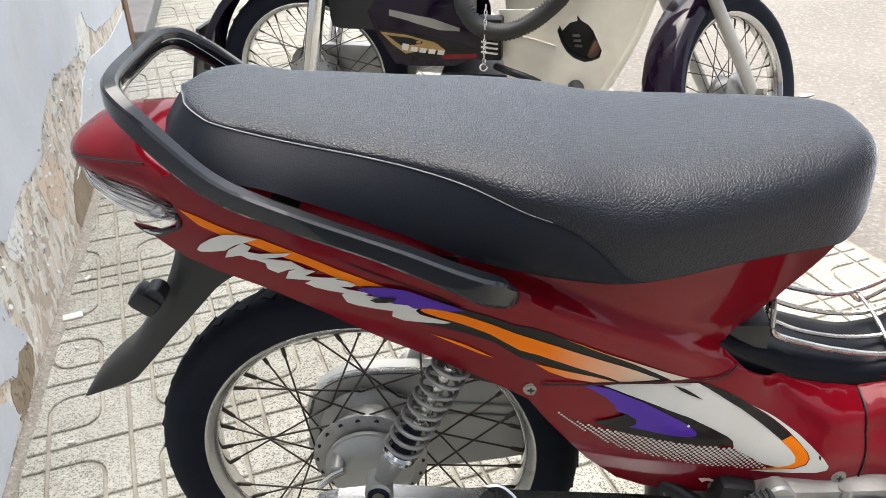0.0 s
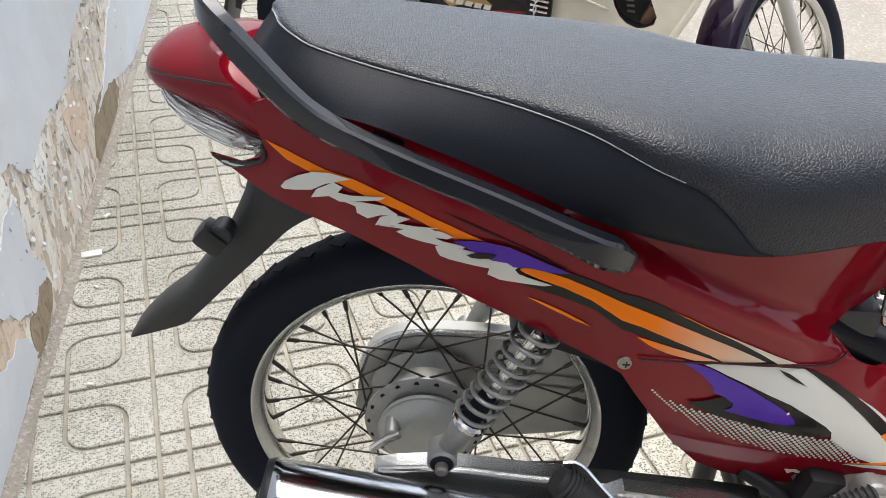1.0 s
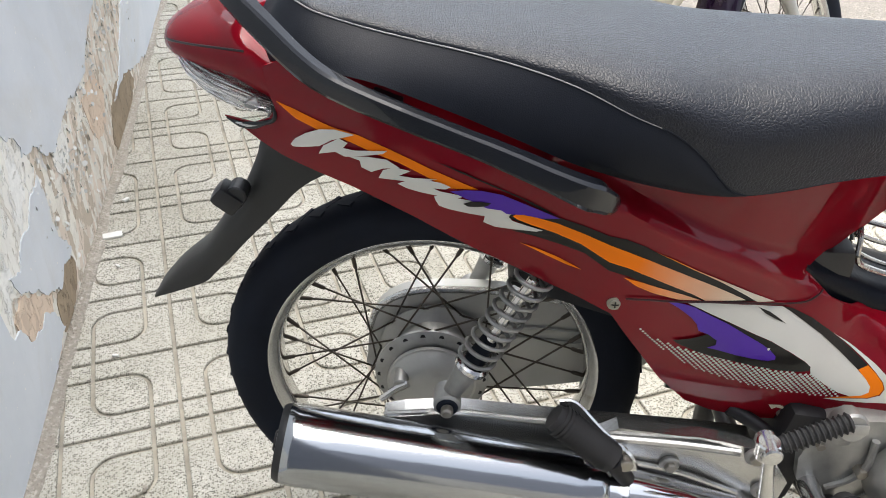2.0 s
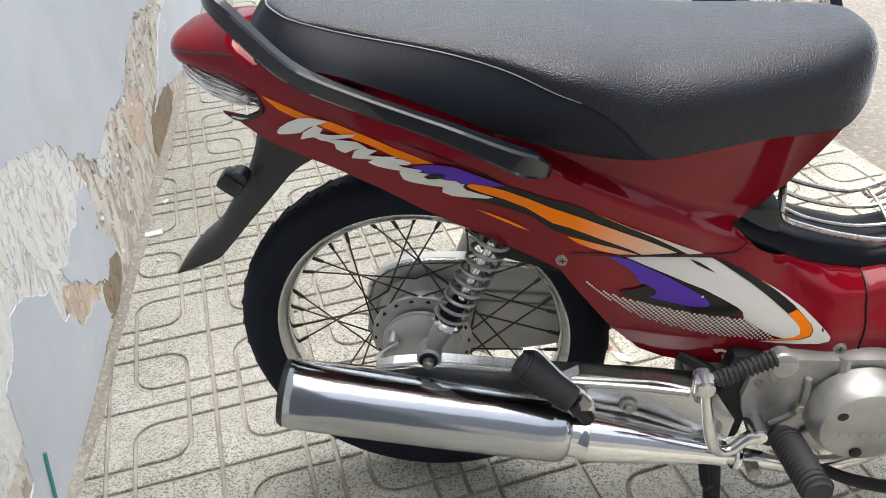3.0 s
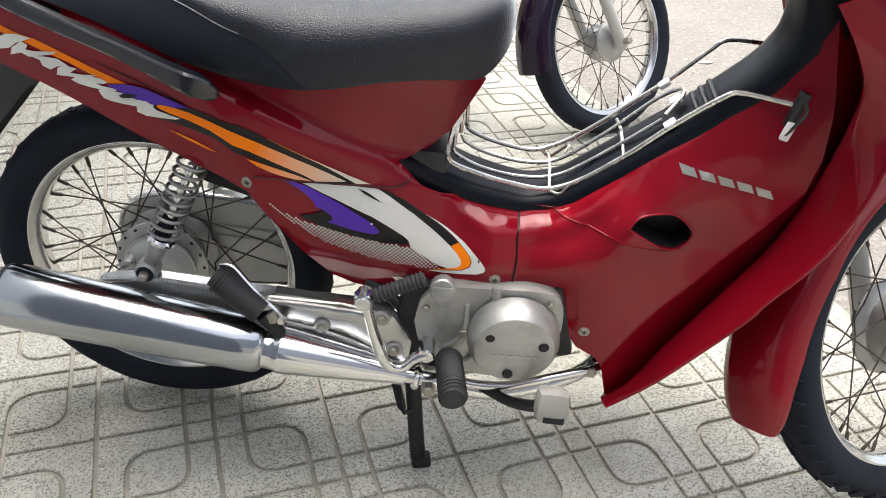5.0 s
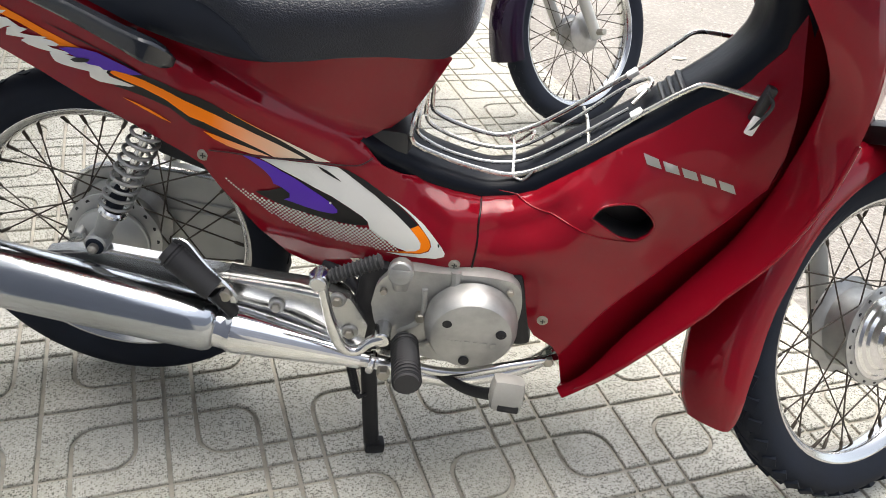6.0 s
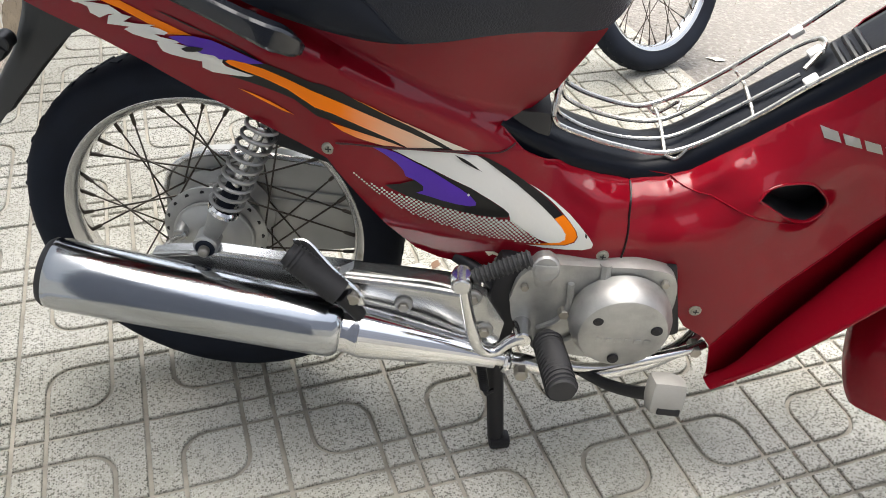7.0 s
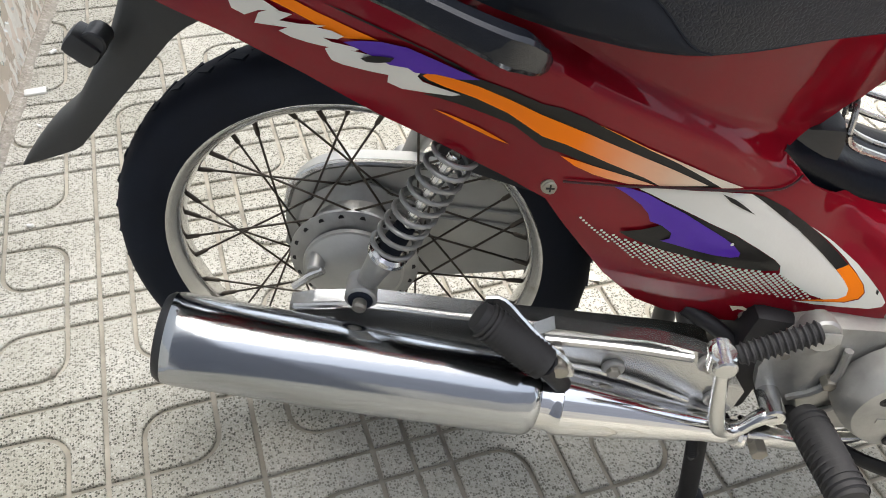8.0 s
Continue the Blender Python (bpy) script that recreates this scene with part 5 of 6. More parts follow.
decal("orange_sliver", [(0.1991, 0.5822), (0.2162, 0.5785), (0.2374, 0.5719), (0.2627, 0.5628), (0.286, 0.5526), (0.2613, 0.5553), (0.2299, 0.5652), (0.2128, 0.5727)], FADE, .0018)
decal("black_field", [(0.2743, 0.5481), (0.2988, 0.5353), (0.3224, 0.5248), (0.3463, 0.5138), (0.3703, 0.5039), (0.3963, 0.4889), (0.4139, 0.4776), (0.4216, 0.4707), (0.4207, 0.4652), (0.4067, 0.4645), (0.3841, 0.4657), (0.3581, 0.4688), (0.3351, 0.4728), (0.3122, 0.4769), (0.2951, 0.4826), (0.274, 0.4926), (0.2648, 0.4992), (0.2846, 0.502), (0.3003, 0.508), (0.2908, 0.5161), (0.2868, 0.5237), (0.2891, 0.5314), (0.2793, 0.5418)], BLACK_VINYL, .0024, grid=.006)
decal("purple_blade", [(0.2472, 0.5556), (0.2659, 0.5508), (0.2802, 0.5448), (0.2991, 0.5342), (0.3194, 0.5245), (0.3406, 0.5121), (0.3584, 0.5023), (0.3702, 0.4946), (0.3786, 0.4858), (0.3789, 0.4812), (0.3717, 0.4791), (0.355, 0.48), (0.3355, 0.4832), (0.3157, 0.4881), (0.3042, 0.4906), (0.3123, 0.4946), (0.3123, 0.5014), (0.3015, 0.5093), (0.2901, 0.5137), (0.2868, 0.5222), (0.2783, 0.532), (0.2629, 0.5448)], PURPLE, .0034, grid=.006)
decal("white_swoosh", [(0.2725, 0.5493), (0.3075, 0.5494), (0.3436, 0.5487), (0.3752, 0.5446), (0.3872, 0.5372), (0.4066, 0.5234), (0.4271, 0.5084), (0.4507, 0.4873), (0.4739, 0.4665), (0.4913, 0.4499), (0.4973, 0.4419), (0.4973, 0.4344), (0.4909, 0.4296), (0.4789, 0.4268), (0.4645, 0.4308), (0.4455, 0.4428), (0.4241, 0.461), (0.4211, 0.4711), (0.4138, 0.478), (0.3962, 0.4893), (0.3702, 0.5042), (0.3463, 0.5141), (0.3223, 0.5252), (0.2987, 0.5357)], WHITE_VINYL, .0020, grid=.006)
decal("black_tick", [(0.3479, 0.5465), (0.3612, 0.5405), (0.3726, 0.5326), (0.383, 0.5247), (0.3698, 0.5311), (0.3571, 0.5382)], BLACK_VINYL, .0030, grid=.006)
decal("black_edge", [(0.375, 0.5452), (0.3895, 0.5407), (0.4116, 0.5292), (0.4344, 0.5131), (0.4607, 0.4909), (0.4785, 0.4761), (0.4912, 0.4654), (0.4808, 0.4606), (0.4717, 0.4682), (0.4507, 0.4873), (0.4271, 0.5084), (0.4066, 0.5234), (0.3872, 0.5372)], BLACK_VINYL, .0026, grid=.006)
decal("white_tip", [(0.4428, 0.5061), (0.4687, 0.4879), (0.4854, 0.4759), (0.5003, 0.4663), (0.5139, 0.4552), (0.5269, 0.4432), (0.5328, 0.4351), (0.5316, 0.4296), (0.5208, 0.4242), (0.4971, 0.4202), (0.472, 0.4187), (0.45, 0.4206), (0.4801, 0.4234), (0.4983, 0.4261), (0.5098, 0.4324), (0.5129, 0.4407), (0.5098, 0.4485), (0.5006, 0.4585), (0.4887, 0.4694), (0.4695, 0.4848)], WHITE_VINYL, .0016, grid=.005)
decal("black_tick", [(0.5212, 0.4477), (0.5237, 0.446), (0.5238, 0.4414), (0.5216, 0.443)], BLACK_VINYL, .0022, grid=.004)
decal("orange_hook", [(0.4804, 0.4609), (0.4911, 0.4657), (0.5008, 0.4576), (0.509, 0.4483), (0.5118, 0.4411), (0.5088, 0.4337), (0.498, 0.4273), (0.4798, 0.4243), (0.451, 0.4223), (0.4758, 0.4263), (0.4909, 0.4296), (0.4973, 0.4344), (0.4973, 0.4419), (0.4913, 0.4499)], ORANGE, .0020, grid=.005)
# halftone rows, dots shrinking towards the lower edge
dots = []
for i in range(98):
    for j in range(34):
        x, z = .224 + .0031 * i, .518 - .0031 * j
        if (i + j) % 2:
            continue
        top = float(np.interp(x, [0.2278, 0.2439, 0.2699, 0.3021, 0.3354, 0.3714, 0.404, 0.4243, 0.4455, 0.4687, 0.4791], [0.5151, 0.5028, 0.4896, 0.4797, 0.4719, 0.466, 0.4629, 0.4605, 0.4428, 0.4281, 0.4264]))
        low = float(np.interp(x, [0.2281, 0.2528, 0.2763, 0.2987, 0.3274, 0.3481, 0.376, 0.4031, 0.437, 0.4701], [0.5134, 0.4886, 0.4672, 0.4538, 0.4424, 0.4375, 0.4308, 0.4277, 0.4248, 0.4241]))
        if low < z < top and x < .472:
            dots.append((x, z, .0014 + .0007 * min(1, (z - low) / .02) * (0.6 + 0.4 * (x - .224) / .25)))
V, F = [], []
for x, z, r in dots:
    k = len(V)
    for a in range(6):
        px, pz = x + r * math.cos(a * math.pi / 3), z + r * math.sin(a * math.pi / 3)
        V.append((px, -flank(px, pz) - .0013, pz))
    F.append(tuple(range(k, k + 6)))
tagged(part("halftone_dots", (V, F), WHITE_VINYL, bike), kind="stuff")
# script name, as plain slanted strokes
for line in ([(-0.1452, 0.6973), (-0.1398, 0.7053), (-0.128, 0.7138), (-0.1135, 0.7205), (-0.0975, 0.7225), (-0.0775, 0.7191), (-0.0919, 0.7134), (-0.102, 0.7096), (-0.1147, 0.7007), (-0.1314, 0.6969), (-0.142, 0.6952)],
             [(-0.1162, 0.6911), (-0.1105, 0.702), (-0.0939, 0.713), (-0.0853, 0.7089), (-0.0904, 0.7021), (-0.0784, 0.701), (-0.0455, 0.705), (-0.0506, 0.7009), (-0.0746, 0.6947), (-0.0888, 0.6916), (-0.0987, 0.6963)],
             [(-0.0859, 0.6928), (-0.0666, 0.6953), (-0.0467, 0.6947), (-0.034, 0.6862), (-0.0508, 0.683), (-0.063, 0.6764), (-0.073, 0.6812), (-0.074, 0.6891)],
             [(-0.0558, 0.6697), (-0.0508, 0.6809), (-0.0388, 0.6864), (-0.0229, 0.6837), (-0.0347, 0.6762), (-0.0187, 0.6758), (0.0039, 0.6777), (-0.0146, 0.6709), (-0.0347, 0.6703)],
             [(-0.0362, 0.6659), (-0.0255, 0.6723), (-0.0061, 0.675), (0.008, 0.674), (0.0177, 0.6704), (0.0123, 0.6669), (0.0003, 0.666), (0.0073, 0.6634), (0.0313, 0.6617), (0.0262, 0.6586), (0.0068, 0.6574), (-0.0125, 0.6588), (-0.0268, 0.6614)],
             [(0.0011, 0.6559), (0.0069, 0.6588), (0.0214, 0.6584), (0.0357, 0.6575), (0.0547, 0.6596), (0.0664, 0.6577), (0.0754, 0.6524), (0.0801, 0.6486), (0.0766, 0.6431), (0.0808, 0.6383), (0.0904, 0.6355), (0.1125, 0.6304), (0.105, 0.6278), (0.0833, 0.627), (0.0639, 0.6271), (0.0518, 0.6318), (0.0529, 0.64), (0.035, 0.6407), (0.0155, 0.6423), (0.0059, 0.645), (0.0027, 0.6512)]):
    decal("script_stroke", line, WHITE_VINYL, .0026, grid=.004)
decal("purple_flash", [(0.017, 0.6659), (0.0314, 0.6698), (0.0478, 0.6718), (0.0687, 0.6701), (0.0919, 0.662), (0.1107, 0.6552), (0.1268, 0.6495), (0.1088, 0.6467), (0.0924, 0.6487), (0.0747, 0.647), (0.0688, 0.6509), (0.0546, 0.6513), (0.0357, 0.6589)], PURPLE, .0036, grid=.005)
decal("black_spot", [(0.0303, 0.6535), (0.0381, 0.6577), (0.0476, 0.6591), (0.0582, 0.6591), (0.0546, 0.6548), (0.0451, 0.652), (0.0354, 0.6508)], BLACK_VINYL, .0046, grid=.004)
for k in range(5):
    x0, x1 = .786 + .0262 * k, .786 + .0262 * k + .0205
    z0 = .5985 - .0048 * k
    decal("badge_bar", [(x0, z0), (x1, z0 - .0036), (x1 + .006, z0 - .0150), (x0 + .006, z0 - .0118)], SILVER_LETTER, .0022, flank)
decal("scratch", [(.398, .397), (.41, .399), (.428, .388), (.408, .393), (.404, .388)], PALE_FADE, .0010)
part("cover_seam", tube([(x, -flank(x, z) - .0030, z) for x, z in spline([(0.2055, 0.5547), (0.2316, 0.5558), (0.2832, 0.5517), (0.3307, 0.5519), (0.3683, 0.5488), (0.3879, 0.5471), (0.4053, 0.5478), (.421, .556)], 40)], .0011, 5), SEAM_RED, bike)
part("front_seam", tube([(x, -flank(x, z) - .0006, z) for x, z in spline([(.572, .394), (.5765, .447), (.5755, .475), (.577, .496)], 20)], .0014, 6), BLACK_VINYL, bike)
part("crease_line", tube([(x, -flank(x, z) - .0004, z) for x, z in spline(crease[:6], 30)], .0012, 5), RED, bike)
for x, z, skin in ((.196, .544, flank), (.548, .418, flank), (.689, .335, flank), (.420, .382, flank)):
    head, slot = screw((x, -skin(x, z) - .001, z), (0, 1, 0), .0062)
    screw_ob = part("screw", head, BOLT_STEEL, bike)
    part("screw_slot", slot, DARK, screw_ob)


# ---- second motorbike, parked behind ----
BG = Matrix.Translation((-.285, 1.56, 0)) @ Matrix.Rotation(math.atan2(-.225, 1.185), 4, "Z")
old = thing("motorbike", "dark purple and cream step-through motorbike parked on the pavement", "motorbike", at=BG)
wheel("rear_wheel", old, (0, .0, .285), flange=.07, label="spoked rear wheel")
OLD_FRONT = Matrix.Translation((1.207, .073, .268)) @ pose(0, 0, 0, -19.5, 0, 49)
wheel("front_wheel", old, OLD_FRONT, flange=.055, near=-.03, far=.03, drum=.05, label="spoked front wheel")
for s in (1, -1):
    sh = part("shock_absorber", rod((.03, -s * .12, .34), (.09, -s * .12, .66), .024), CHROME, old, "chrome tube shock absorber")
    part("swing_arm", rod((-.03, -s * .105, .29), (.42, -s * .10, .30), .02), SILVER, old)
    fl = part("fork_leg", rod((.008, -s * .075, -.02), (-.15, -s * .075, .36), .0175), GREY_PAINT, old, "silver front fork leg", at=OLD_FRONT)
    part("axle_nut", rod((0, -s * .08, 0), (0, -s * .115, 0), .011, seg=6), BOLT_STEEL, fl)
shape = sheet([(-.10, .28), (-.08, .34), (0, .365), (.25, .36), (.30, .31), (.25, .25), (0, .225), (-.08, .24)], lambda x, z: 0, .03, .04, curve=40)
part("chain_case", ([(x, y + .055, z) for x, y, z in shape[0]], shape[1]), ALLOY, old)
part("front_drum", revolve([(.02, -.05), (.05, -.045), (.062, -.034), (.062, -.028)], 36, False, Y_AXIS), ALLOY, old, at=OLD_FRONT)
part("rear_mudguard", loft([[(r * math.cos(a) * q, w, .285 + r * math.sin(a) * q) for w, q in ((-.06, .93), (-.05, 1.0), (.05, 1.0), (.06, .93), (.05, .985), (-.05, .985))] for a, r in ((radians(d), .335) for d in range(20, 178, 6))]), PURPLE_PAINT, old, "dark purple rear mudguard", angle=50)
part("flap", moved(block((.012, .11, .20), bevel=.004), pose(-.355, 0, .335, 0, 14)), BLACK, old, "black rubber mud flap")
old_side = Skin([(.2, .5, .122), (.23, .45, .126), (.35, .45, .138), (.35, .52, .143), (.3, .6, .132), (.45, .4, .126), (.28, .38, .120), (.52, .45, .126), (.45, .62, .125)])
side = sheet([(.209, .521), (.235, .556), (.277, .60), (.31, .655), (.46, .66), (.485, .60), (.494, .525), (.510, .479), (.514, .410), (.45, .382), (.35, .376), (.28, .379), (.254, .424), (.228, .473)], old_side, .004, .014)
old_flashes_and_highlight = (([(.235, .475), (.297, .474), (.385, .464), (.473, .441), (.508, .426), (.508, .405), (.417, .399), (.316, .406), (.273, .437)], BLACK_VINYL, .0012),
               ([(.243, .470), (.319, .467), (.395, .449), (.425, .426), (.362, .424), (.312, .412), (.278, .436)], GOLD, .0018),
               ([(.262, .462), (.330, .459), (.372, .447), (.340, .440), (.300, .436)], BLACK_VINYL, .0024),
               ([(.406, .4135), (.508, .420), (.508, .407), (.417, .4005)], RED, .0020),
               # silver strip painted on as the highlight across the cover
               ([(.273, .532), (.301, .529), (.388, .515), (.463, .489), (.463, .480), (.409, .483), (.322, .507), (.272, .516)], SILVER_LETTER, .0016))
for s in (1, -1):
    sc = part("side_cover", side if s == 1 else flipped(side), PURPLE_PAINT, old, "dark purple side cover with gold flashes", angle=60)
    for line, mat, lift in old_flashes_and_highlight:
        d = sheet(line, old_side, 0, .014, lift=lift)
        part("flash_and_highlight", d if s == 1 else flipped(d), mat, sc)
    for k in range(5):
        x, z, h = .302 + .0245 * k, .4235 - .0022 * k, .019 if k == 0 else .0135
        d = sheet([(x, z), (x + .0185, z - .0016), (x + .0225, z + h - .002), (x + .005, z + h)], old_side, 0, .014, lift=.0032)
        part("name_bar", d if s == 1 else flipped(d), WHITE_VINYL, sc)
    for k in range(4):
        x, z = .345 + .016 * k, .4455 - .0022 * k
        d = sheet([(x, z), (x + .011, z - .0012), (x + .013, z + .006), (x + .002, z + .007)], old_side, 0, .014, lift=.0034)
        part("name_bar", d if s == 1 else flipped(d), GOLD, sc)
part("seat", moved(block((.60, .26, .09), bevel=.035), pose(.24, 0, .76, 0, 3)), SEAT_SIDE, old, "black vinyl seat")
part("body_spine", moved(block((.40, .18, .26), bevel=.04), pose(.28, 0, .58)), BLACK, old)
part("engine_case", moved(block((.30, .24, .15), bevel=.03), pose(.55, 0, .29)), DARK, old)
part("foot_rest", rod((.775, -.12, .350), (.785, -.225, .352), .022), PEG_RUBBER, old, "black rubber foot rest")
leg_skin = Skin([(.55, .45, .10), (.75, .35, .16), (.75, .60, .12), (.95, .45, .18), (1.0, .70, .19), (.9, .85, .17), (.65, .3, .14)])
old_hole = [(.720, .490), (.725, .505), (.733, .492), (.741, .502), (.752, .514), (.770, .520), (.768, .534), (.780, .522), (.800, .512), (.813, .498), (.826, .474), (.838, .452), (.834, .434), (.815, .424), (.795, .419), (.768, .426), (.748, .440), (.732, .462)]
leg = sheet([(.562, .53), (.566, .50), (.572, .44), (.581, .385), (.60, .33), (.70, .28), (.80, .29), (.849, .355), (.913, .487), (.945, .589), (.975, .70), (.99, .85), (.97, .93), (.92, .80), (.84, .66), (.72, .56), (.64, .535)], leg_skin, .004, .014, holes=[old_hole])
leg_edge = [(.80, .29), (.849, .355), (.913, .487), (.945, .589), (.975, .70), (.99, .85)]
for s in (1, -1):
    part("leg_shield", leg if s == 1 else ([(x, y * .35, z) for x, y, z in flipped(leg)[0]], flipped(leg)[1]), CREAM, old, "cream leg shield with a broken air hole", angle=60)
    if s == 1:
        part("shield_rim", tube([(x + .004, -leg_skin(x, z) - .003, z) for x, z in leg_edge], .010, 10, 40, flat=.7), CREAM, old)
        part("shield_fold", tube([(x, -leg_skin(x, z) - .0005, z) for x, z in ((.572, .470), (.64, .466), (.72, .452))], .003, 8, 20), CREAM, old)
        ring = [[(x, -(leg_skin(x, z) - dpt), z) for x, z in old_hole] for dpt in (.0, .05)]
        part("hole_duct", loft(ring, caps=False), BLACK, old)
        part("duct_back", moved(block((.13, .01, .13), bevel=.003), pose(.78, -.078, .475)), BLACK, old)
        part("broken_clip", moved(block((.026, .03, .052), bevel=.004), pose(.822, -.122, .448, 10, 20)), WOOD, old)
        for x, z in ((.768, .468), (.772, .454), (.776, .440)):
            part("core_fin", moved(block((.020, .006, .006), bevel=.001), pose(x, -.088, z)), SILVER_LETTER, old)
fr = []
for a in np.linspace(radians(-8), radians(189), 40):
    r = .325
    fr.append([(r * math.cos(a) * q, w, r * math.sin(a) * q) for w, q in ((-.062, .86), (-.06, .93), (-.045, .985), (0, 1.0), (.045, .985), (.06, .93), (.062, .86), (.056, .86), (.054, .92), (.04, .97), (0, .985), (-.04, .97), (-.054, .92), (-.056, .86))])
part("front_mudguard", loft(fr[13:]), PURPLE_PAINT, old, "dark purple front mudguard", angle=50, at=OLD_FRONT)
part("steering_cover", moved(block((.10, .14, .34), bevel=.03), pose(1.06, 0, .78, 0, -16)), PURPLE_PAINT, old)
part("muffler", rod((-.15, -.17, .30), (.40, -.15, .24), .042, .035, 24), CHROME, old)
part("hose", tube([(.470, -.15, .62), (.479, -.17, .555), (.520, -.185, .510), (.585, -.185, .498), (.657, -.175, .525), (.725, -.16, .583), (.77, -.15, .66)], .021, 14, 60), GREY_PLASTIC, old, "grey ribbed lock hose hung over the frame")
for k, q in enumerate(spline([(.479, -.17, .555), (.520, -.185, .510), (.585, -.185, .498), (.657, -.175, .525), (.725, -.16, .583)], 34)):
    ahead = spline([(.479, -.17, .555), (.520, -.185, .510), (.585, -.185, .498), (.657, -.175, .525), (.725, -.16, .583)], 340)[min(k * 10 + 4, 339)]
    if (Vector(ahead) - Vector(q)).length > 1e-5:
        d = (Vector(ahead) - Vector(q)).normalized() * .0016
        part("hose_rib", rod(Vector(q) - d, Vector(q) + d, .0232, seg=14), GREY_PLASTIC, old)
for k in range(12):
    q = (.5425 - .0003 * k, -.205, .565 - .0125 * k)
    ring = [(q[0] + (.0035 * math.cos(a) if k % 2 else 0), q[1] + (0 if k % 2 else .0035 * math.cos(a)), q[2] + .0085 * math.sin(a)) for a in np.linspace(0, 2 * math.pi, 12, endpoint=False)]
    part("chain_link", tube(ring, .0014, 6, closed=True), CHROME, old)
part("ring", tube([(.5385 + .009 * math.cos(a), -.205, .410 + .009 * math.sin(a)) for a in np.linspace(0, 2 * math.pi, 16, endpoint=False)], .0026, 6, closed=True), CHROME, old)
part("vent_box", moved(block((.066, .05, .112), bevel=.008), pose(.544, -.118, .462)), DARK, old)
for k in range(6):
    part("vent_slat", moved(block((.046, .006, .0065), bevel=.0012), pose(.545, -.1455, .430 + .0135 * k, 0, 4)), DULL_CHROME, old)
part("pedal_bar", tube([(.565, -.15, .395), (.60, -.20, .402), (.65, -.215, .392), (.685, -.20, .372)], .010, 10, 20), DARK, old)


# ---- wall of the house and the strip along its foot ----
WX, WS = -.648, -.2264
wall_y = (-1.0, 2.62)
a, b = Vector((WX + WS * wall_y[0], wall_y[0], 0)), Vector((WX + WS * wall_y[1], wall_y[1], 0))
length = (b - a).length
frame_wall = Matrix.Translation((WX, 0, 0)) @ Matrix.Rotation(math.atan2(-WS, 1), 4, "Z")
y0, y1 = wall_y[0] * length / (wall_y[1] - wall_y[0]), wall_y[1] * length / (wall_y[1] - wall_y[0])
wall = new("wall_house", mesh_of("wall_house", *block((.25, y1 - y0, 4.0), Matrix.Translation((-.125, (y0 + y1) / 2, 1.9)), .004), WALL, False))
wall.matrix_basis = frame_wall
tagged(wall, "house wall with flaking blue-grey paint over bare plaster", "wall", kind="structure")


def ragged(line, step=.006, coarse=.009, fine=.004, seed=0):
    """The outline with a torn edge."""
    out = []
    for (x0, z0), (x1, z1) in zip(line, line[1:] + line[:1]):
        d = math.hypot(x1 - x0, z1 - z0)
        k = max(1, int(d / step)) if d < .45 else max(1, int(d / .2))
        for i in range(k):
            x, z = x0 + (x1 - x0) * i / k, z0 + (z1 - z0) * i / k
            a, b = (noise.noise((x * 24, z * 24, seed + q)) for q in (1, 5))
            e, f = (noise.noise((x * 85, z * 85, seed + q)) for q in (2, 9))
            hold = 0 if z > 3 or z < .012 or d >= .45 else 1
            out.append((x + hold * (coarse * a + fine * e), max(.004, z + hold * (coarse * b * 1.3 + fine * f * 1.5))))
    return out


def skin(name, line, mat, lift, seed, label=""):
    """A thin layer on the wall, its torn edge standing proud."""
    V, F = sheet(ragged(line, seed=seed), lambda x, z: 0.0, lift + .002, .25, lift=lift)
    return part(name, ([(-y, x, z) for x, y, z in V], F), mat, wall, label, smooth=False)


top_y, top_z = y1 - .004, 3.88
torn = [(-.55, .60), (-.30, .59), (-.10, .575), (.02, .56), (.132, .529), (.177, .515), (.227, .499), (.280, .483), (.337, .465), (.410, .427), (.440, .399), (.427, .380), (.507, .362), (.530, .338), (.622, .291), (.690, .315), (.830, .319), (.900, .302), (1.012, .303), (1.055, .346), (1.165, .380), (1.285, .400), (1.393, .382), (1.600, .348), (1.678, .344), (1.700, .400), (1.741, .432), (1.847, .424), (1.880, .366), (2.00, .315), (2.25, .28), (2.55, .26)]
skin("paint_layer", [(y0 + .004, .62)] + torn + [(top_y, .25), (top_y, top_z), (y0 + .004, top_z)], WALL_PAINT, .0034, 3, "smooth blue-grey wall paint with a torn lower edge")
skin("paint_layer", [(.478, .314), (.490, .275), (.485, .215), (.500, .162), (.560, .108), (.530, .098), (.485, .110), (.432, .090), (.363, .132), (.235, .230), (.208, .275), (.268, .249), (.288, .275), (.366, .284), (.410, .308)], WALL_PAINT, .0034, 7, "island of blue-grey paint left on bare render")
skin("paint_layer", [(y0 + .004, .10), (-.60, .12), (-.30, .10), (-.163, .124), (-.151, .170), (-.131, .230), (-.128, .282), (-.071, .297), (-.032, .338), (.006, .344), (.060, .333), (.099, .296), (.140, .280), (.140, .230), (.160, .194), (.185, .190), (.219, .139), (.284, .118), (.312, .122), (.352, .092), (.375, .050), (.392, .030), (.24, .006), (y0 + .004, .006)], WALL_PAINT, .0034, 11, "stained blue-grey paint above the ground")
skin("paint_layer", [(1.26, .118), (1.42, .150), (1.52, .220), (1.62, .270), (1.78, .290), (1.92, .262), (2.2, .225), (top_y, .20), (top_y, .006), (1.90, .006), (1.70, .050), (1.45, .115)], WALL_PAINT, .0034, 17)
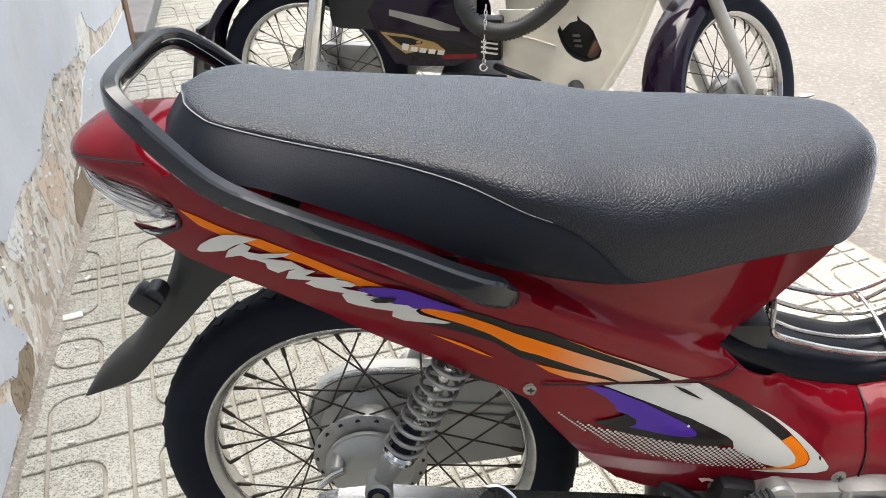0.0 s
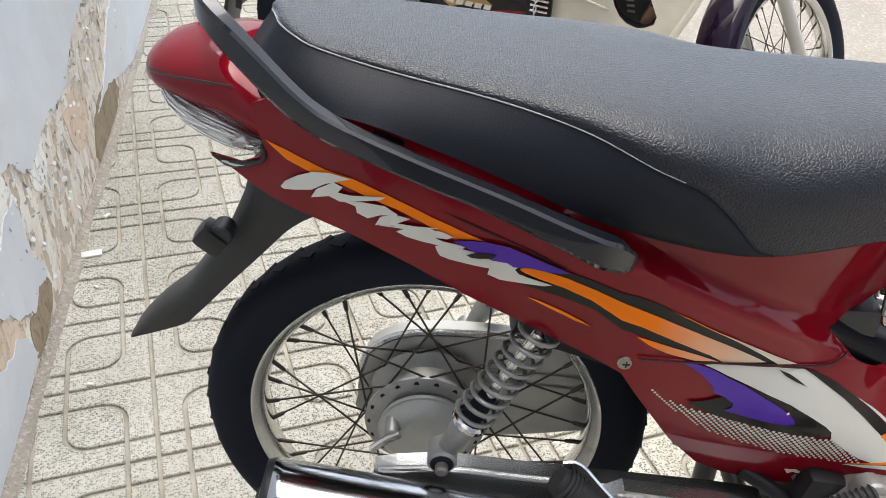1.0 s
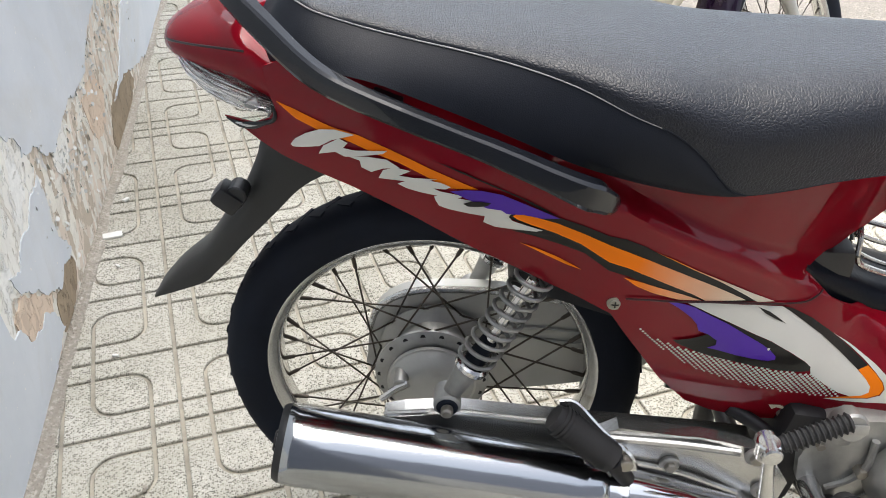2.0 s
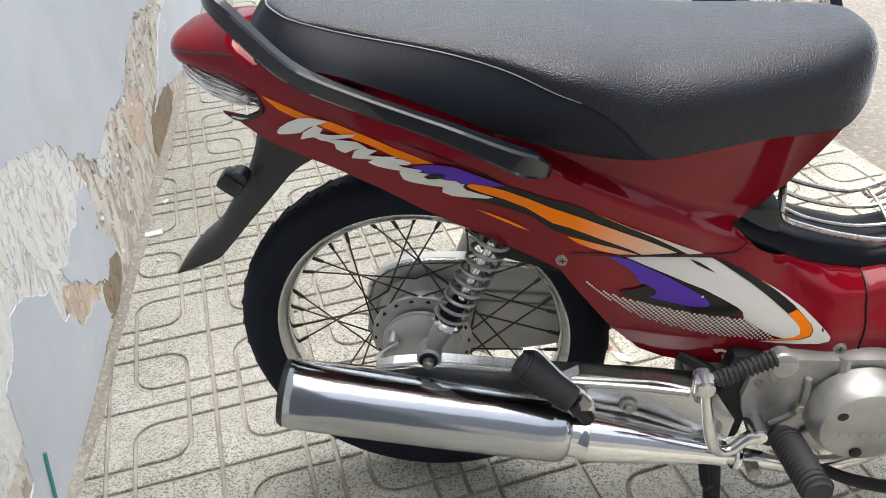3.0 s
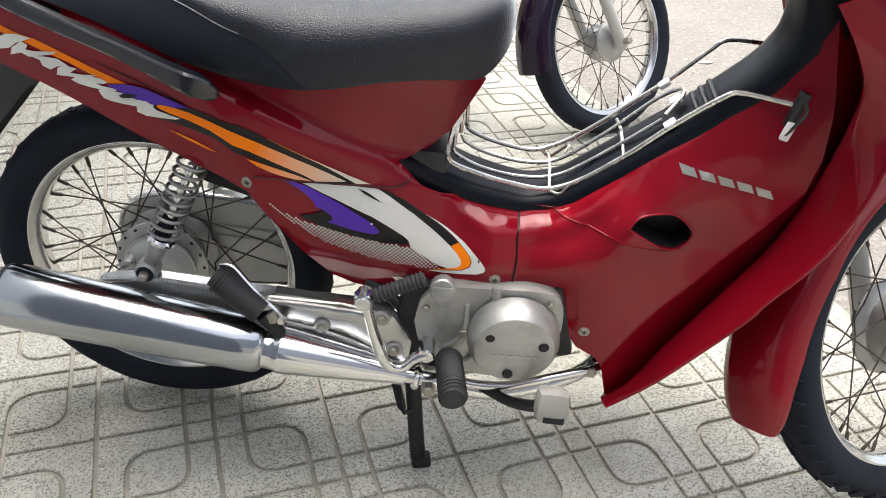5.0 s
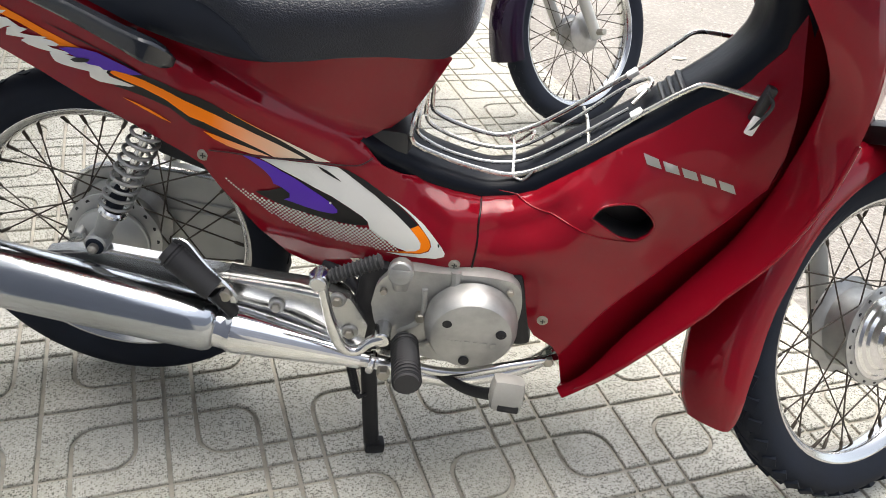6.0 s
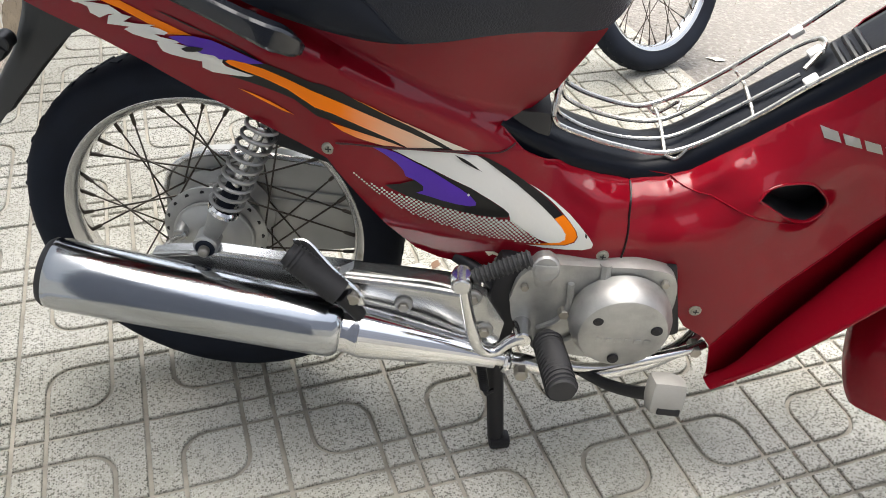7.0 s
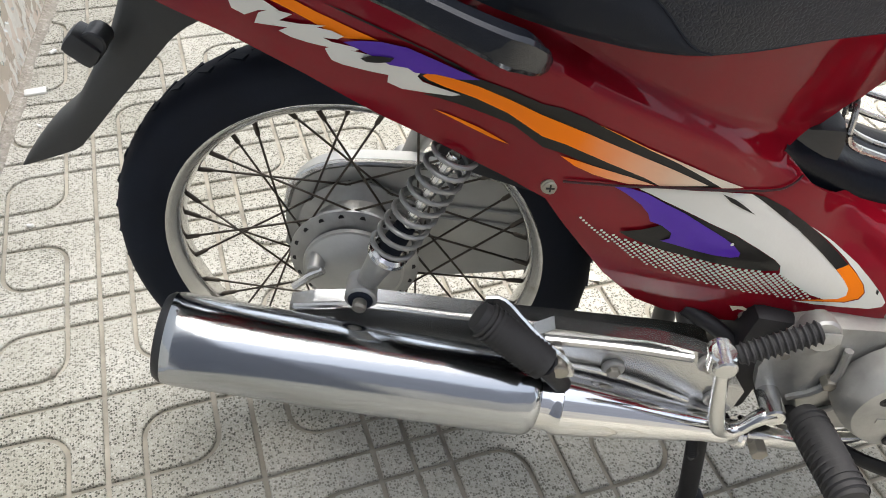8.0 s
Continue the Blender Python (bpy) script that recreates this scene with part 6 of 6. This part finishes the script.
skin("limewash_layer", [(y0 + .006, .70), (.10, .58), (.34, .50), (.47, .42), (.455, .36), (.475, .325), (.430, .300), (.37, .272), (.30, .268), (.265, .236), (.235, .215), (.195, .235), (.165, .185), (.10, .20), (-.10, .20), (y0 + .006, .07)], LIME, .0018, 23, "white limewash under the paint")
skin("limewash_layer", [(1.66, .33), (1.69, .42), (1.74, .46), (1.86, .45), (1.90, .35), (1.80, .27)], LIME, .0018, 29)
skin("limewash_layer", [(.60, .32), (.70, .33), (.74, .29), (.72, .24), (.66, .22), (.60, .25)], LIME, .0014, 31)
skin("peach_layer", [(.180, .205), (.219, .135), (.284, .112), (.315, .115), (.358, .088), (.372, .118), (.310, .168), (.235, .222)], PEACH, .0022, 37, "peach-coloured render showing through")
skin("peach_layer", [(.92, .27), (1.00, .28), (1.10, .26), (1.16, .20), (1.12, .13), (1.02, .12), (.94, .18)], PEACH, .0012, 41)
skin("brown_layer", [(.540, .100), (.560, .060), (.535, .028), (.46, .008), (.392, .012), (.380, .060), (.400, .098), (.450, .100), (.490, .118)], EARTH, .0014, 43, "brown earthy render low on the wall")
skin("brown_layer", [(1.21, .125), (1.33, .145), (1.45, .130), (1.56, .085), (1.60, .035), (1.50, .006), (1.18, .006), (1.14, .045)], EARTH, .0014, 47)
rng = random.Random(4)
# uneven mortar fillet
n = 160
V, F = [], []
for i in range(n + 1):
    y = y0 + (y1 - y0) * i / n
    w = .024 * (1 - .06 * max(0, y)) + .012 * noise.noise((y * 5, 0, 3)) + .004 * noise.noise((y * 31, 2, 3))
    h = .005 + .005 * noise.noise((y * 7, 5, 1))
    V += [(-.02, y, -.02), (-.002, y, h + .004), (w * .5, y, h * .7 + .002 * noise.noise((y * 40, 9, 1))), (w, y, .0022), (w + .004, y, -.02)]
for i in range(n):
    for k in range(4):
        F.append((i * 5 + k, i * 5 + k + 1, i * 5 + k + 6, i * 5 + k + 5))
fillet = new("mortar_strip", mesh_of("mortar_strip", V, F, MORTAR))
fillet.matrix_basis = frame_wall
tagged(fillet, "sandy mortar strip along the foot of the house wall", "trim", kind="structure")
# curled flakes of paint standing off the wall
V, F = [], []
for k in range(420):
    y = rng.uniform(.42, 1.75)
    z = float(np.interp(y, [.42, .62, .9, 1.28, 1.75], [.40, .30, .30, .40, .35])) - abs(rng.gauss(0, .12)) + .01
    if z < .02:
        continue
    s, ang, lift = rng.uniform(.002, .008), rng.uniform(0, 6.28), rng.uniform(.001, .006)
    e = rng.uniform(.35, .9)
    ca, sa = math.cos(ang), math.sin(ang)
    k0 = len(V)
    for p, q, o in ((-1, -e, .0004), (0, -e * 1.2, .0004), (1, -e * .6, .0006), (-.9, e * .5, lift), (.1, e, lift * 1.2), (.9, e * .6, lift * .8)):
        V.append((o, y + s * (p * ca - q * sa), z + s * (p * sa + q * ca)))
    F += [(k0, k0 + 1, k0 + 4, k0 + 3), (k0 + 1, k0 + 2, k0 + 5, k0 + 4)]
flakes = new("paint_flakes", mesh_of("paint_flakes", V, F, worn("flake_paint", (0.66, 0.66, 0.64), .8)))
flakes.matrix_basis = frame_wall
tagged(flakes, "curled flakes of old paint on the house wall", "paint flakes", kind="stuff")
part("teal_stroke", tube([(.0062, -.105, .128), (.0062, -.128, .06), (.0062, -.142, .012)], .0030, 6), TEAL, wall)
# doorway corner at the far end
jamb = new("door_frame", mesh_of("door_frame", *block((.16, .10, 2.3), Matrix.Translation((-.07, y1 + .05, 1.14)), .008), WOOD, False))
jamb.matrix_basis = frame_wall
tagged(jamb, "brown wooden door frame at the end of the house wall", "door frame", kind="structure")
sill = new("door_step", mesh_of("door_step", *block((.35, 1.1, .09), Matrix.Translation((-.12, y1 + .66, .035)), .01), worn("grey_step", (.24, .23, .23), .8), False))
sill.matrix_basis = frame_wall
tagged(sill, "grey stone doorstep", "step", kind="structure")
back = new("wall_far", mesh_of("wall_far", *block((.25, 6.0, 4.0), Matrix.Translation((-.45, y1 + 3.1, 1.9)), .004), PLAIN_WALL, False))
back.matrix_basis = frame_wall
tagged(back, "plain house wall beyond the doorway", "wall", kind="structure")
# unseen dark wall, added so the red panels and seat mirror something dark
near = new("wall_near_unseen", mesh_of("wall_near_unseen", *block((.25, 6.0, 4.0), Matrix.Translation((-.127, y0 - 3.0, 1.9)), .004), UNSEEN_DARK_WALL, False))
near.matrix_basis = frame_wall
tagged(near, "unseen dark wall added to darken reflections in the bike", "wall", kind="structure")
# unseen pair, pale below dark, added to shape muffler and paint reflections
for name, size, place, mat, label in (("wall_opposite_unseen", (16.0, .3, 2.7), (2.0, -8.2, 1.32), PLAIN_WALL, "unseen pale wall added for bright reflections in paint and chrome"),
                                      ("wall_opposite_upper_unseen", (16.0, .3, 6.2), (2.0, -8.26, 5.77), UNSEEN_DARK_WALL, "unseen dark upper wall added for a dark band in the chrome")):
    opposite = new(name, mesh_of(name, *block(size, Matrix.Translation(place), .01), mat, False))
    opposite.matrix_basis = Matrix.Rotation(TURN, 4, "Z")
    tagged(opposite, label, "wall", kind="structure")


# ---- litter ----
def leaf_shape(size, seed):
    r = random.Random(seed)
    n, V, F = 12, [(0, 0, size * .10)], []
    for k in range(n):
        a = 2 * math.pi * k / n
        rad = size * (.9 + .25 * r.random()) * (1.0 if k % 6 else 1.35)
        V.append((rad * math.cos(a), .6 * rad * math.sin(a), .001 + size * .12 * r.random()))
    F = [(0, 1 + k, 1 + (k + 1) % n) for k in range(n)]
    return V, F


for k, (x, y, z, s, turn) in enumerate(((1.46, 2.116, -.02, .026, 20), (1.19, 1.474, -.02, .024, -12), (1.383, 2.136, -.02, .012, 60))):
    lf = new("fallen_leaf", mesh_of("fallen_leaf", *leaf_shape(s, k), LEAF))
    lf.matrix_basis = pose(x, y, z, 0, 0, turn)
    tagged(lf, "dry pale fallen leaf on the road", "leaf", "fallen leaves")
for k, (x, y, s) in enumerate(((-.775, .739, .022), (-.80, .90, .009), (-.46, .02, .007), (-.72, .62, .006), (-.62, .33, .006))):
    chip = new("plaster_chip", mesh_of("plaster_chip", *block((s * 2, s, .006), bevel=.002), MORTAR if k == 2 else TAPE))
    chip.matrix_basis = pose(x, y, .003, 0, 0, 25 + 40 * k)
    tagged(chip, "chip of white plaster fallen on the pavement", "plaster chip", "plaster chips")
for k, (x, y, s) in enumerate(((.30, .30, .02), (.335, .315, .013), (.36, .29, .016))):
    cl = new("dry_leaf_scrap", mesh_of("dry_leaf_scrap", *leaf_shape(s, 20 + k), WOOD if k == 1 else LEAF))
    cl.matrix_basis = pose(x, y, .001, 0, 0, 70 * k)
    tagged(cl, "brown dry leaf scrap under the motorbike", "leaf", "leaf scraps")
V, F = [], []
for k in range(900):
    u, v = 1.5 + abs(rng.gauss(0, .9)), rng.uniform(-1.5, 5)
    q, s = PAVE @ Vector((u, v, -.022)), rng.uniform(.002, .008)
    k0 = len(V)
    for p in ((1, 0, 0), (-1, 0, 0), (0, 1, 0), (0, -1, 0), (0, 0, 1)):
        V.append(q + Vector(p) * s * rng.uniform(.6, 1.2))
    F += [(k0, k0 + 2, k0 + 4), (k0 + 2, k0 + 1, k0 + 4), (k0 + 1, k0 + 3, k0 + 4), (k0 + 3, k0, k0 + 4)]
pebbles = new("road_grit", mesh_of("road_grit", V, F, MORTAR, False))
tagged(pebbles, "loose grit and small stones along the road edge", "grit", kind="stuff")


# ---- pavement tiles: raised fields between looped grooves ----
def field(line, inset, chamfer, top, foot):
    """One raised field: a closed outline shrunk by half a groove, with a chamfered rim."""
    p = [Vector((*q, 0)) for q in line]
    n, V, F = len(p), [], []
    for d, z in ((inset, foot), (inset + .0006, top - chamfer), (inset + .0006 + chamfer, top)):
        for i in range(n):
            e0, e1 = (p[i] - p[i - 1]).normalized(), (p[(i + 1) % n] - p[i]).normalized()
            n0, n1 = Vector((-e0.y, e0.x, 0)), Vector((-e1.y, e1.x, 0))
            bis = (n0 + n1).normalized()
            q = p[i] + bis * (d / max(0.4, bis.dot(n0)))
            V.append((q.x, q.y, z))
    for r in range(2):
        for i in range(n):
            j = (i + 1) % n
            F.append((r * n + i, r * n + j, (r + 1) * n + j, (r + 1) * n + i))
    F.append(tuple(range(2 * n, 3 * n)))
    return V, F


def arc(cx, cy, r, a0, a1, n=5):
    return [(cx + r * math.cos(radians(a0 + (a1 - a0) * k / n)), cy + r * math.sin(radians(a0 + (a1 - a0) * k / n))) for k in range(n + 1)]


def tile_shape():
    shapes = []
    lo, hi, r = .05, .15, .042
    for cx in (0, 1):
        for cy in (0, 1):
            # fields of a cell whose top-right and bottom-left corners are round
            loop = arc(lo + r, lo + r, r, 180, 270) + [(hi, lo)] + arc(hi - r, hi - r, r, 0, 90) + [(lo, hi)]
            corner1 = [(hi, 0), (.2, 0), (.2, lo), (hi, lo)]
            corner2 = [(0, hi), (lo, hi), (lo, .2), (0, .2)]
            bend1 = [(hi, lo), (.2, lo), (.2, .2), (lo, .2), (lo, hi)] + arc(hi - r, hi - r, r, 90, 0)
            bend2 = [(0, 0), (hi, 0), (hi, lo)] + arc(lo + r, lo + r, r, 270, 180) + [(lo, hi), (0, hi)]
            for line in (loop, corner1, corner2, bend1, bend2):
                if (cx + cy) % 2 == 0:
                    # mirrored, so that the sharp corners meet in the tile's middle
                    line = [(.2 - x, y) for x, y in reversed(line)]
                shapes.append(field([(x + .2 * cx, y + .2 * cy) for x, y in line], .0032, .0016, 0.0, -.0095))
    V, F = join(*shapes)
    return V, F


TILE_MESH = mesh_of("tile", *tile_shape(), TERRAZZO, False)
for i in range(-4, 4):
    for j in range(-8, 13):
        u, v = -.155 + TILE * i, .120 + TILE * j
        mid = PAVE @ Vector((u + .2, v + .2, 0))
        if mid.x < WX + WS * mid.y - .28:
            continue
        tile = attach(new("tile", TILE_MESH), pavement)
        tile.matrix_basis = Matrix.Translation((0, 0, .0008 * noise.noise((i * 3.1, j * 2.7, 0)))) @ PAVE @ Matrix.Translation((u, v, 0)) @ Matrix.Rotation(radians(.12) * noise.noise((i, j, 7)), 4, "X")
